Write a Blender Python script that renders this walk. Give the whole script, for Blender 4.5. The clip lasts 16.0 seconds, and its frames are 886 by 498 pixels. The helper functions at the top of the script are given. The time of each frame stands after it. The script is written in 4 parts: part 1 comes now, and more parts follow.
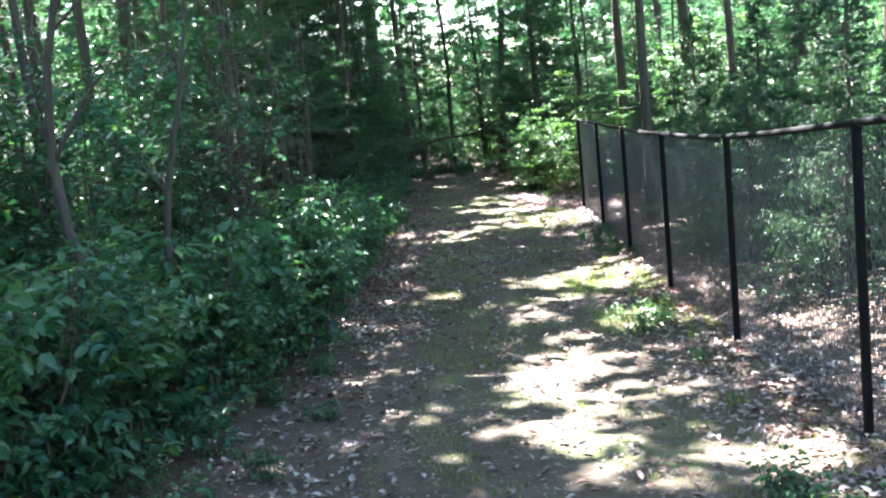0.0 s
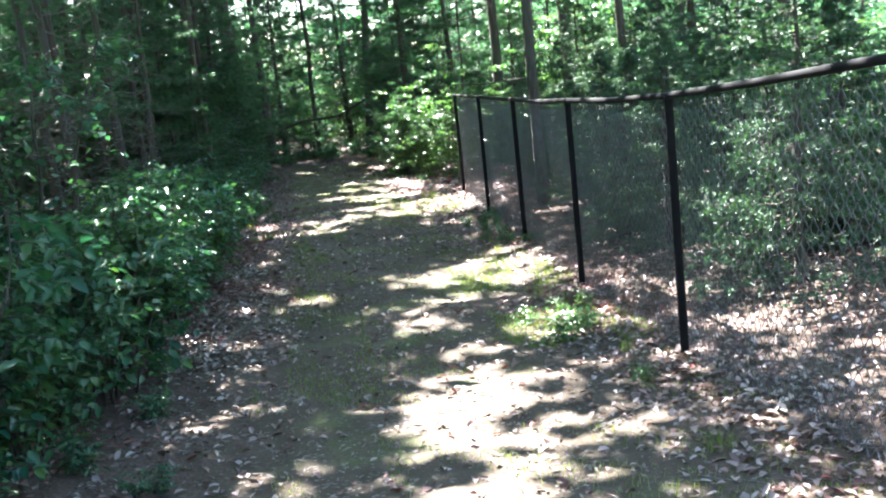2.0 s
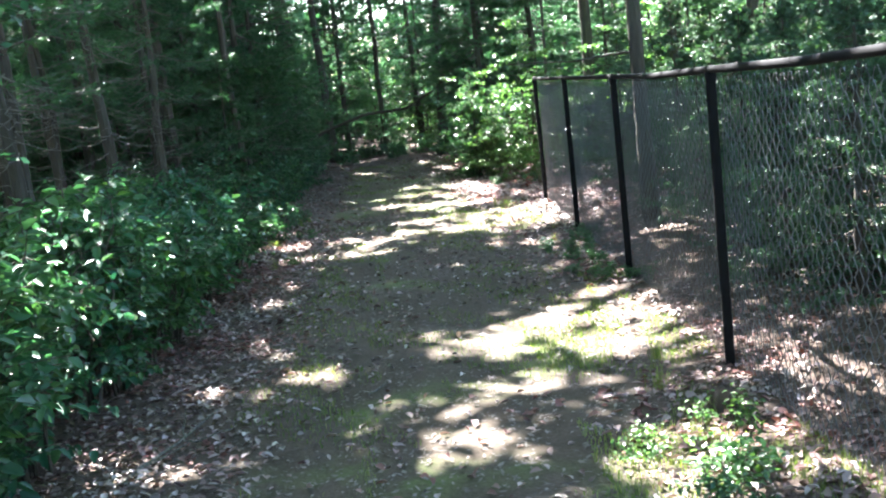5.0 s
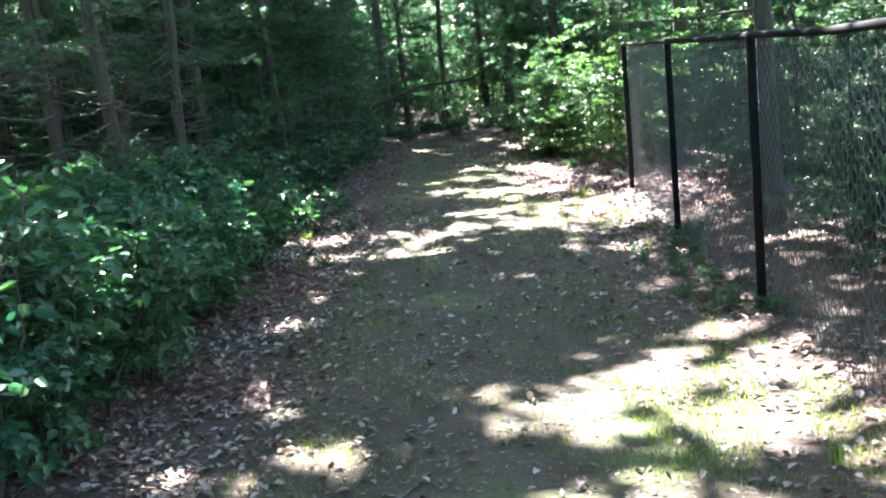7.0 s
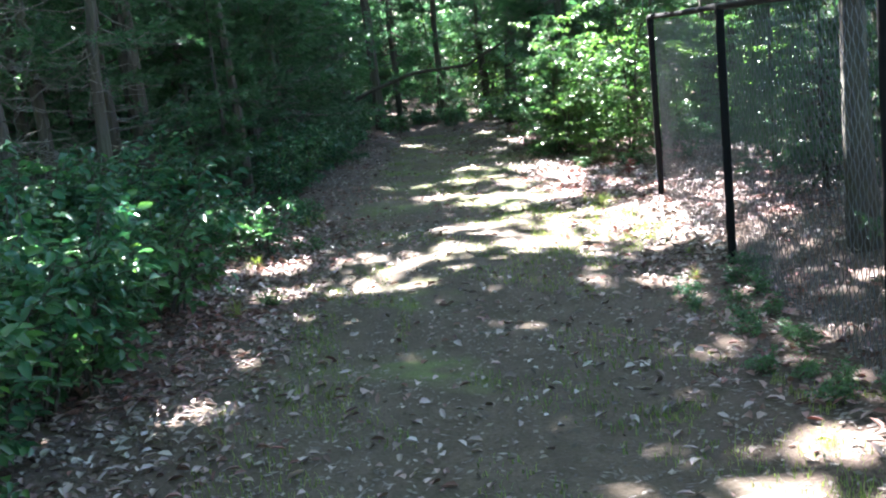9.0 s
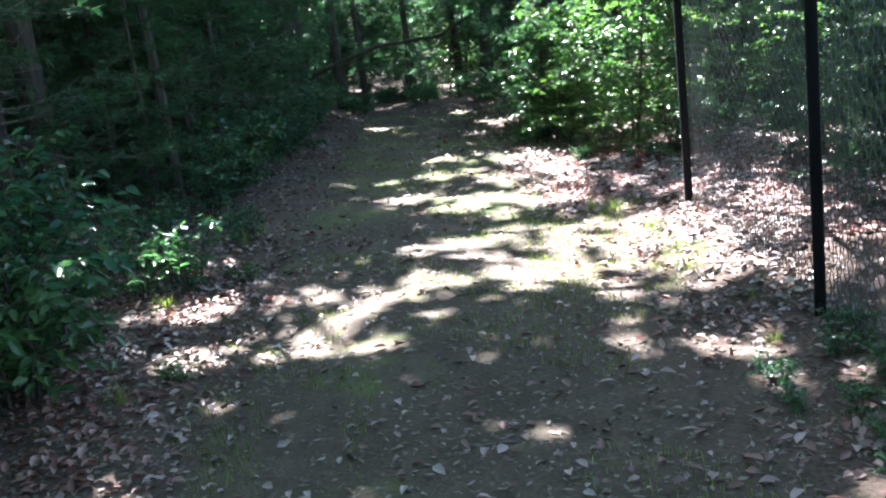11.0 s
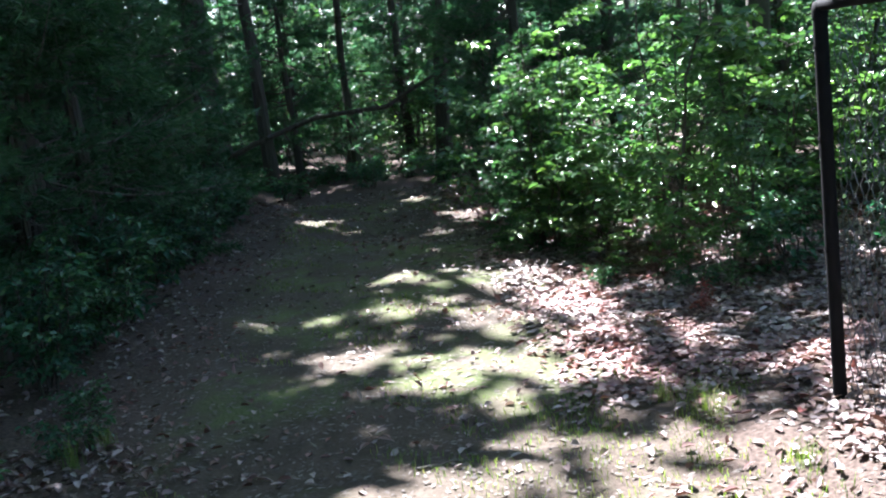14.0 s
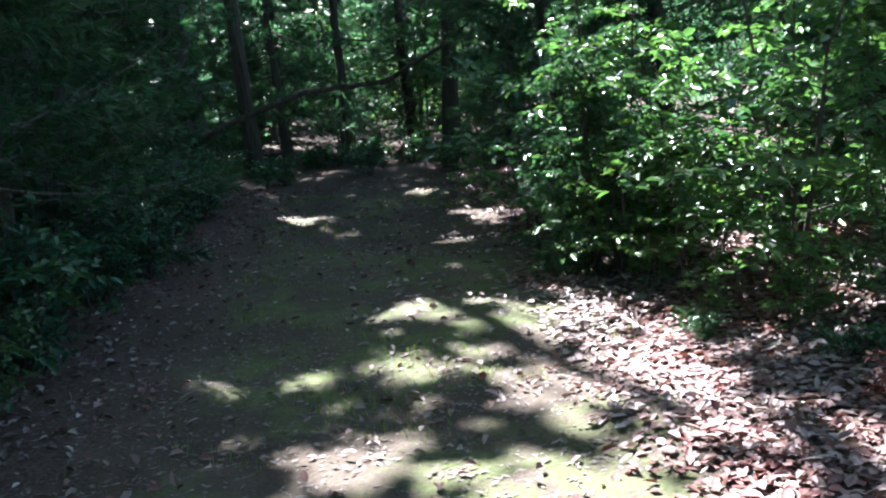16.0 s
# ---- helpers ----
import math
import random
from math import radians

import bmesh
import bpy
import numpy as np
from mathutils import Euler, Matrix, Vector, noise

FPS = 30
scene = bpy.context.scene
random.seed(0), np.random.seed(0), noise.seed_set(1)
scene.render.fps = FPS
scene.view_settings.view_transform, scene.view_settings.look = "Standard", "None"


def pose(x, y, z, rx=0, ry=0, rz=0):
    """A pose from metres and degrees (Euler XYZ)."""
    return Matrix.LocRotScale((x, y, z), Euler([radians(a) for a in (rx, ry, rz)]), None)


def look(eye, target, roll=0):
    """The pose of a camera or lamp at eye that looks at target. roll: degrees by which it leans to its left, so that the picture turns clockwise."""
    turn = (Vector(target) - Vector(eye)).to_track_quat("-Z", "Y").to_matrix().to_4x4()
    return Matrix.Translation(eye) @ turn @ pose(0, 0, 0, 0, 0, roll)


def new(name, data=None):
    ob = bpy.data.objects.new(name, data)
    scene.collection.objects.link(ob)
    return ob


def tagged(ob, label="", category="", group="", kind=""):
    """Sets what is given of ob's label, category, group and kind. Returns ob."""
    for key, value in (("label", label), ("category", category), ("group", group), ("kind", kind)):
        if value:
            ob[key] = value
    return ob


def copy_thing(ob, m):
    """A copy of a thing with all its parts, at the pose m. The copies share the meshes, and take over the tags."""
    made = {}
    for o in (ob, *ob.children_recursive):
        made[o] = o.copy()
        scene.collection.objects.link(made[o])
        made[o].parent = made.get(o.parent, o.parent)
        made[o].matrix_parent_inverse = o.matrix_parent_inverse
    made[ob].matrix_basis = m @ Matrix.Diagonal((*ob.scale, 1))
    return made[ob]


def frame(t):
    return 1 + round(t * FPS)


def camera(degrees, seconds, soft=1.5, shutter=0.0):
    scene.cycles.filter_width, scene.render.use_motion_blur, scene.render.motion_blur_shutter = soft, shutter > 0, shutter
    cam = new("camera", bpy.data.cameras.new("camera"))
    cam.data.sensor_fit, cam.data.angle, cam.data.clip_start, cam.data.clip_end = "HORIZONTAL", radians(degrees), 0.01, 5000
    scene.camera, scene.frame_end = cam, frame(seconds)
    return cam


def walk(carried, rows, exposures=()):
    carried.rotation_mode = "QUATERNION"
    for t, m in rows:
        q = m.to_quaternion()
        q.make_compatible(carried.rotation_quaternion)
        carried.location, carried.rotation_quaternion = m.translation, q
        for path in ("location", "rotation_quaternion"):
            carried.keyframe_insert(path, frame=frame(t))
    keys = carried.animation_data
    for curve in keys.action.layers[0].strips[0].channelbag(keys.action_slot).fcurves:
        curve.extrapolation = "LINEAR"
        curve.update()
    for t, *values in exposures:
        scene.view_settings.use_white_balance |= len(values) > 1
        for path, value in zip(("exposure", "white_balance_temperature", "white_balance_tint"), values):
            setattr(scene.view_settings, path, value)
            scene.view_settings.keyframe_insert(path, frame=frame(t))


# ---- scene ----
cam = camera(46.2, 16.0, soft=2.1)
METRES, EYE, TILT, LEAN, TURN = 19.72, 1.7, 0.0, 0.0, 0.0
ROWS = [
    (0.0, 0.0178, 0.0293, 0.0008, 0.03, -8.23, 5.57),
    (0.5, 0.0166, 0.0513, -0.0054, -0.88, -7.47, 4.29),
    (1.0, 0.0166, 0.0782, -0.0104, -2.64, -8.63, 6.60),
    (1.5, 0.0139, 0.1050, -0.0091, -3.35, -9.1, 5.34),
    (2.0, 0.0155, 0.1363, -0.0113, -7.58, -9.69, 6.0),
    (2.5, 0.0232, 0.1696, -0.0117, -5.87, -10.08, 3.61),
    (3.0, 0.0268, 0.2017, -0.0144, -6.08, -10.34, 4.99),
    (3.5, 0.0338, 0.234, -0.0181, -4.9, -8.85, 5.49),
    (6.0, 0.0495, 0.3857, -0.0282, -1.2, -9.84, 6.25),
    (6.5, 0.0505, 0.4156, -0.0302, 0.65, -9.97, 5.0),
    (7.0, 0.0497, 0.4466, -0.0301, 0.77, -10.51, 5.62),
    (7.5, 0.052, 0.4789, -0.0313, 2.56, -10.4, 5.6),
    (8.0, 0.0494, 0.5109, -0.0341, 1.04, -11.65, 5.84),
    (8.5, 0.0514, 0.5406, -0.0367, 0.4, -10.88, 7.49),
    (9.0, 0.0563, 0.5701, -0.0367, 0.86, -11.08, 6.1),
    (11.5, 0.0531, 0.7176, -0.0381, -1.34, -13.72, 6.24),
    (12.0, 0.0489, 0.7505, -0.0386, -1.45, -14.42, 5.55),
    (12.5, 0.0492, 0.7812, -0.0388, -3.36, -12.12, 7.64),
    (13.0, 0.0506, 0.8117, -0.0378, -2.38, -9.04, 5.92),
    (13.5, 0.0491, 0.8431, -0.0362, -4.79, -9.77, 6.22),
    (14.0, 0.0518, 0.8736, -0.0382, -4.03, -9.7, 6.75),
    (14.5, 0.0493, 0.9013, -0.0403, -4.0, -10.03, 6.27),
    (15.0, 0.0484, 0.9301, -0.0393, -5.51, -11.17, 6.37),
    (15.5, 0.0498, 0.9614, -0.039, -4.1, -10.78, 6.84),
    (16.0, 0.0466, 0.9922, -0.0403, -4.47, -11.1, 5.78),
]
walk(cam, [(t, pose(0, 0, EYE, TILT, LEAN, TURN) @ pose(METRES * x, METRES * y, METRES * z, 90 + pitch, roll, yaw)) for t, x, y, z, yaw, pitch, roll in ROWS],
     exposures=[(0.0, 3.87, 6350, 10.5), (9.0, 4.15, 6250, 13), (12.5, 3.25, 5900, 14), (16.0, 3.02, 5850, 14)])

# ---------------------------------------------------------------- light
SUN_AZ, SUN_EL = radians(-20), radians(52)          # ahead and a little to the left of the trail
TO_SUN = np.array([math.sin(SUN_AZ) * math.cos(SUN_EL), math.cos(SUN_AZ) * math.cos(SUN_EL), math.sin(SUN_EL)])
world = bpy.data.worlds.new("sky")
scene.world = world
world.use_nodes = True
sky = world.node_tree.nodes.new("ShaderNodeTexSky")
sky.sky_type, sky.sun_disc = "NISHITA", False
sky.sun_elevation, sky.sun_rotation = SUN_EL, SUN_AZ
back = world.node_tree.nodes["Background"]
back.inputs["Strength"].default_value = 0.07
world.node_tree.links.new(sky.outputs[0], back.inputs["Color"])
lamp = bpy.data.lights.new("sun", "SUN")
lamp.energy, lamp.angle, lamp.color = 5.0, radians(0.53), (1.0, 0.975, 0.94)
sun = new("sun", lamp)
sun.matrix_world = look(TO_SUN * 60, (0, 0, 0))


# ---------------------------------------------------------------- materials
def material(name, build):
    m = bpy.data.materials.new(name)
    m.use_nodes = True
    nt = m.node_tree
    build(nt, nt.nodes["Principled BSDF"], nt.nodes["Material Output"])
    return m


def node(nt, kind, **sockets):
    n = nt.nodes.new(kind)
    for k, v in sockets.items():
        n.inputs[k.replace("_", " ")].default_value = v
    return n


def ramp(nt, source, stops):
    n = nt.nodes.new("ShaderNodeValToRGB")
    e = n.color_ramp.elements
    while len(e) < len(stops):
        e.new(0.5)
    for el, (p, c) in zip(e, stops):
        el.position, el.color = p, (*c, 1)
    nt.links.new(source, n.inputs[0])
    return n.outputs[0]


def mixed(nt, fac, a, b):
    n = nt.nodes.new("ShaderNodeMix")
    n.data_type = "RGBA"
    for i, v in ((0, fac), (6, a), (7, b)):
        if isinstance(v, (int, float)):
            n.inputs[i].default_value = v
        elif isinstance(v, tuple):
            n.inputs[i].default_value = (*v, 1)
        else:
            nt.links.new(v, n.inputs[i])
    return n.outputs[2]


def texture(nt, kind, scale, detail=4, where=None):
    n = nt.nodes.new(kind)
    n.inputs["Scale"].default_value = scale
    if kind == "ShaderNodeTexNoise":
        n.inputs["Detail"].default_value = detail
    if where is None:
        where = nt.nodes.new("ShaderNodeNewGeometry").outputs["Position"]
    nt.links.new(where, n.inputs["Vector"])
    return n.outputs[0]


def bumped(nt, bsdf, height, strength, distance=0.02):
    b = node(nt, "ShaderNodeBump", Strength=strength, Distance=distance)
    nt.links.new(height, b.inputs["Height"])
    nt.links.new(b.outputs[0], bsdf.inputs["Normal"])


def foliage(name, stops, gloss=0.35, through_light=0.45, glow=(1.25, 1.5, 0.6)):
    """Leaf: gloss above, light shining through from behind; each leaf its own tone."""
    def build(nt, bsdf, out):
        geo = nt.nodes.new("ShaderNodeNewGeometry")
        tone = ramp(nt, geo.outputs["Random Per Island"], stops)
        patch = texture(nt, "ShaderNodeTexNoise", 0.9, 2)
        tone = mixed(nt, ramp(nt, patch, [(0.35, (0, 0, 0)), (0.7, (0.5, 0.5, 0.5))]), tone, stops[-1][1])
        nt.links.new(tone, bsdf.inputs["Base Color"])
        bsdf.inputs["Roughness"].default_value = gloss
        bsdf.inputs["Specular IOR Level"].default_value = 0.5
        trans = nt.nodes.new("ShaderNodeBsdfTranslucent")
        g = nt.nodes.new("ShaderNodeMix")
        g.data_type, g.blend_type = "RGBA", "MULTIPLY"
        g.inputs[0].default_value = 1
        nt.links.new(tone, g.inputs[6])
        g.inputs[7].default_value = (*glow, 1)
        nt.links.new(g.outputs[2], trans.inputs["Color"])
        mx = node(nt, "ShaderNodeMixShader", Fac=through_light)
        nt.links.new(bsdf.outputs[0], mx.inputs[1])
        nt.links.new(trans.outputs[0], mx.inputs[2])
        nt.links.new(mx.outputs[0], out.inputs["Surface"])
    return material(name, build)


def bark(name, dark, light, scale=9):
    def build(nt, bsdf, out):
        co = nt.nodes.new("ShaderNodeTexCoord").outputs["Object"]
        mp = node(nt, "ShaderNodeMapping", Scale=(1, 1, 0.16))
        nt.links.new(co, mp.inputs["Vector"])
        ridge = texture(nt, "ShaderNodeTexVoronoi", scale * 2.2, where=mp.outputs[0])
        grain = texture(nt, "ShaderNodeTexNoise", scale * 3, 6, mp.outputs[0])
        blotch = texture(nt, "ShaderNodeTexNoise", 1.3, 3)
        col = mixed(nt, grain, dark, light)
        col = mixed(nt, ramp(nt, blotch, [(0.45, (0, 0, 0)), (0.75, (0.6, 0.6, 0.6))]), col, (0.085, 0.09, 0.07))
        nt.links.new(col, bsdf.inputs["Base Color"])
        bsdf.inputs["Roughness"].default_value = 0.92
        bumped(nt, bsdf, ridge, 0.9, 0.03)
    return material(name, build)


def ground_look(nt, bsdf, out):
    geo = nt.nodes.new("ShaderNodeNewGeometry")
    xyz = nt.nodes.new("ShaderNodeSeparateXYZ")
    nt.links.new(geo.outputs["Position"], xyz.inputs[0])
    big = texture(nt, "ShaderNodeTexNoise", 0.8, 3)
    mid = texture(nt, "ShaderNodeTexNoise", 4.5, 5)
    fine = texture(nt, "ShaderNodeTexNoise", 45, 6)
    speck = texture(nt, "ShaderNodeTexVoronoi", 38)
    dirt = mixed(nt, fine, (0.036, 0.027, 0.02), (0.165, 0.132, 0.103))
    dirt = mixed(nt, ramp(nt, mid, [(0.4, (0, 0, 0)), (0.65, (0.55, 0.55, 0.55))]), dirt, (0.062, 0.048, 0.035))
    # how far from the trail's middle, wobbled
    mid_x = nt.nodes.new("ShaderNodeMath"); mid_x.operation = "SUBTRACT"
    nt.links.new(xyz.outputs[0], mid_x.inputs[0]); mid_x.inputs[1].default_value = 0.9
    away = nt.nodes.new("ShaderNodeMath"); away.operation = "ABSOLUTE"
    nt.links.new(mid_x.outputs[0], away.inputs[0])
    wob = nt.nodes.new("ShaderNodeMath"); wob.operation = "MULTIPLY_ADD"
    nt.links.new(mid, wob.inputs[0]); wob.inputs[1].default_value = 1.3
    nt.links.new(away.outputs[0], wob.inputs[2])
    rng = nt.nodes.new("ShaderNodeMapRange")
    rng.inputs[1].default_value, rng.inputs[2].default_value = 1.6, 2.3
    nt.links.new(wob.outputs[0], rng.inputs[0])
    far_end = nt.nodes.new("ShaderNodeMapRange")
    far_end.inputs[1].default_value, far_end.inputs[2].default_value = 32.2, 34.0
    nt.links.new(xyz.outputs[1], far_end.inputs[0])
    off = nt.nodes.new("ShaderNodeMath"); off.operation = "MAXIMUM"
    nt.links.new(rng.outputs[0], off.inputs[0]); nt.links.new(far_end.outputs[0], off.inputs[1])
    humus = mixed(nt, speck, (0.04, 0.028, 0.022), (0.14, 0.102, 0.084))
    col = mixed(nt, off.outputs[0], dirt, humus)
    # moss and thin grass on the trail
    mossy = nt.nodes.new("ShaderNodeMath"); mossy.operation = "MULTIPLY"
    late = nt.nodes.new("ShaderNodeMapRange")
    late.inputs[1].default_value, late.inputs[2].default_value, late.inputs[4].default_value = 19.0, 24.0, 0.1
    nt.links.new(xyz.outputs[1], late.inputs[0])
    more = nt.nodes.new("ShaderNodeMath"); more.operation = "ADD"
    nt.links.new(big, more.inputs[0]); nt.links.new(late.outputs[0], more.inputs[1])
    nt.links.new(ramp(nt, more.outputs[0], [(0.56, (0, 0, 0)), (0.69, (1, 1, 1))]), mossy.inputs[0])
    nt.links.new(ramp(nt, mid, [(0.36, (0, 0, 0)), (0.58, (0.85, 0.85, 0.85))]), mossy.inputs[1])
    moss = mixed(nt, fine, (0.06, 0.085, 0.03), (0.2, 0.235, 0.095))
    on = nt.nodes.new("ShaderNodeMath"); on.operation = "SUBTRACT"; on.use_clamp = True
    nt.links.new(mossy.outputs[0], on.inputs[0]); nt.links.new(off.outputs[0], on.inputs[1])
    col = mixed(nt, on.outputs[0], col, moss)
    nt.links.new(col, bsdf.inputs["Base Color"])
    bsdf.inputs["Roughness"].default_value = 0.95
    bsdf.inputs["Specular IOR Level"].default_value = 0.2
    bumped(nt, bsdf, fine, 0.6, 0.02)


def vinyl(name, colour, rough):
    def build(nt, bsdf, out):
        n = texture(nt, "ShaderNodeTexNoise", 7, 5)
        nt.links.new(mixed(nt, ramp(nt, n, [(0.45, (0, 0, 0)), (0.8, (0.5, 0.5, 0.5))]), colour, tuple(2.6 * c for c in colour)), bsdf.inputs["Base Color"])
        nt.links.new(ramp(nt, n, [(0.3, (rough,) * 3), (0.8, (rough + 0.25,) * 3)]), bsdf.inputs["Roughness"])
    return material(name, build)


def island_tones(name, stops, rough=0.8, through_light=0.0):
    return foliage(name, stops, rough, through_light, (1.2, 1.0, 0.7))


GROUND = material("trail_earth", ground_look)
SHRUB_LEAF = foliage("shrub_leaf", [(0, (0.022, 0.085, 0.06)), (0.6, (0.036, 0.125, 0.083)), (0.93, (0.07, 0.16, 0.07)), (1, (0.12, 0.2, 0.06))], 0.28, 0.34, (1.1, 1.6, 0.85))
BRIGHT_LEAF = foliage("sapling_leaf", [(0, (0.034, 0.092, 0.05)), (0.7, (0.062, 0.145, 0.068)), (0.9, (0.09, 0.18, 0.07)), (1, (0.16, 0.26, 0.06))], 0.28, 0.34, (1.25, 1.5, 0.75))
CROWN_LEAF = foliage("crown_leaf", [(0, (0.035, 0.085, 0.03)), (1, (0.09, 0.16, 0.045))], 0.5, 0.3)
NEEDLE = foliage("pine_needle", [(0, (0.022, 0.065, 0.038)), (0.8, (0.045, 0.115, 0.06)), (1, (0.09, 0.16, 0.07))], 0.4, 0.35, (1.1, 1.6, 0.9))
# NEEDLE made paler and more translucent: sunlight on the far pines put into colour
SUNLIT_NEEDLE = foliage("pine_needle_sun_tint", [(0, (0.055, 0.12, 0.08)), (0.8, (0.09, 0.175, 0.115)), (1, (0.12, 0.2, 0.12))], 0.4, 0.55, (1.3, 1.7, 1.1))
SPRUCE_NEEDLE = foliage("spruce_needle", [(0, (0.03, 0.075, 0.05)), (1, (0.075, 0.15, 0.085))], 0.5, 0.2)
GRASS = foliage("grass_blade", [(0, (0.07, 0.13, 0.03)), (0.7, (0.14, 0.22, 0.05)), (1, (0.32, 0.30, 0.13))], 0.5, 0.4)
LITTER = island_tones("dead_leaf", [(0, (0.05, 0.038, 0.034)), (0.35, (0.15, 0.118, 0.108)), (0.75, (0.36, 0.315, 0.303)), (0.97, (0.56, 0.51, 0.5)), (1, (0.3, 0.08, 0.065))], 0.45, 0.1)
CRUMB = island_tones("leaf_crumb", [(0, (0.035, 0.026, 0.02)), (0.6, (0.1, 0.077, 0.06)), (0.95, (0.19, 0.155, 0.128)), (1, (0.36, 0.31, 0.28))], 0.7)
PINE_BARK = bark("pine_bark", (0.028, 0.022, 0.019), (0.10, 0.08, 0.066))
TWIG_BARK = bark("twig_bark", (0.04, 0.034, 0.028), (0.12, 0.1, 0.082), 20)
DEAD_WOOD = bark("dead_wood", (0.09, 0.08, 0.072), (0.24, 0.215, 0.19), 16)
POST_BLACK = vinyl("black_coated_steel", (0.007, 0.007, 0.008), 0.7)
POST_BLACK.node_tree.nodes["Principled BSDF"].inputs["Specular IOR Level"].default_value = 0.15
WIRE_BLACK = vinyl("weathered_wire", (0.085, 0.085, 0.09), 0.32)
WIRE_BLACK.node_tree.nodes["Principled BSDF"].inputs["Specular IOR Level"].default_value = 0.9


# ---------------------------------------------------------------- mesh helpers
rng = np.random.default_rng(7)
GROUND_Y = [-400, -60, -20, 0, 2.7, 4.6, 7.6, 10, 14, 24, 400]
GROUND_Z = [0.6, 0.6, 0.5, 0, -0.22, -0.37, -0.58, -0.73, -0.81, -0.83, -0.83]


def ground_z(x, y):
    """Height of the ground: the trail falls gently, its sides rise a little."""
    x, y = np.asarray(x, float), np.asarray(y, float)
    side = np.clip((np.abs(x - 0.95) - 1.2) / 2.0, 0, 1)
    ripple = 0.018 * np.sin(2.3 * x + 0.9 * y) + 0.014 * np.sin(1.1 * x - 2.7 * y + 1) + 0.010 * np.sin(5.3 * x + 4.1 * y)
    return np.interp(y, GROUND_Y, GROUND_Z) + 0.14 * side * side * (3 - 2 * side) + ripple * np.clip(1 - np.abs(x) / 30, 0, 1)


def mesh_of(name, verts, faces, mat, smooth=False):
    """A mesh from an (n,3) array and an (m,k) array of corners."""
    verts, faces = np.asarray(verts, np.float32), np.asarray(faces, np.int32)
    me = bpy.data.meshes.new(name)
    me.vertices.add(len(verts)); me.vertices.foreach_set("co", verts.ravel())
    m, k = faces.shape
    me.loops.add(m * k); me.loops.foreach_set("vertex_index", faces.ravel())
    me.polygons.add(m); me.polygons.foreach_set("loop_start", np.arange(0, m * k, k, dtype=np.int32))
    if smooth:
        me.polygons.foreach_set("use_smooth", np.ones(m, bool))
    me.materials.append(mat)
    me.update(calc_edges=True)
    return me


def joined(pieces):
    """Several (verts, faces) with equal corners per face as one."""
    vs, fs, n = [], [], 0
    for v, f in pieces:
        vs.append(v); fs.append(np.asarray(f) + n); n += len(v)
    return np.concatenate(vs), np.concatenate(fs)


def part(name, data, parent, label=""):
    ob = new(name, data)
    ob.parent = parent
    return tagged(ob, label)


def tube(points, radii, sides=7):
    """A tapered tube through points, closed at both ends by its narrowing."""
    p, r = np.asarray(points, float), np.asarray(radii, float)
    d = np.gradient(p, axis=0)
    d /= np.linalg.norm(d, axis=1)[:, None] + 1e-9
    ref = np.where(np.abs(d[:, 2:3]) > 0.9, [[1.0, 0, 0]], [[0, 0, 1.0]])
    a = np.cross(d, ref); a /= np.linalg.norm(a, axis=1)[:, None] + 1e-9
    b = np.cross(d, a)
    th = np.arange(sides) * 2 * np.pi / sides
    ring = a[:, None] * np.cos(th)[None, :, None] + b[:, None] * np.sin(th)[None, :, None]
    v = (p[:, None] + ring * r[:, None, None]).reshape(-1, 3)
    i = np.arange(len(p) - 1)[:, None] * sides
    j = np.arange(sides)[None]; k = (j + 1) % sides
    f = np.stack([i + j, i + k, i + k + sides, i + j + sides], -1).reshape(-1, 4)
    return v, f


def unit(v):
    return v / (np.linalg.norm(v, axis=-1, keepdims=True) + 1e-9)


def leaf_set(p, axis, normal, length, width, fold=0.25, simple=False):
    """Leaves at points p: along axis, facing normal. Folded at the midrib, or plain lozenges."""
    n = len(p)
    axis = unit(axis)
    side = unit(np.cross(normal, axis)); up = np.cross(axis, side)
    L = np.broadcast_to(length, n)[:, None]; W = np.broadcast_to(width, n)[:, None] * 0.5
    if simple:
        v = np.stack([p, p + axis * L * 0.45 + side * W, p + axis * L, p + axis * L * 0.5 - side * W], 1)
        return v.reshape(-1, 3), np.arange(n * 4).reshape(n, 4)
    h = W * fold * 2
    v = np.stack([p, p + axis * L * 0.3 + side * W * 0.9 + up * h, p + axis * L * 0.68 + side * W * 0.75 + up * h * 0.7, p + axis * L - up * h * 0.6,
                  p + axis * L * 0.68 - side * W * 0.75 + up * h * 0.7, p + axis * L * 0.3 - side * W * 0.9 + up * h], 1).reshape(-1, 3)
    i = np.arange(n)[:, None] * 6
    f = np.concatenate([i + np.array([[0, 3, 2, 1]]), i + np.array([[0, 5, 4, 3]])], 1).reshape(-1, 4)
    return v, f


def scatter_dirs(n, tilt=1.0):
    return unit(rng.normal(size=(n, 3)) * [1, 1, tilt])


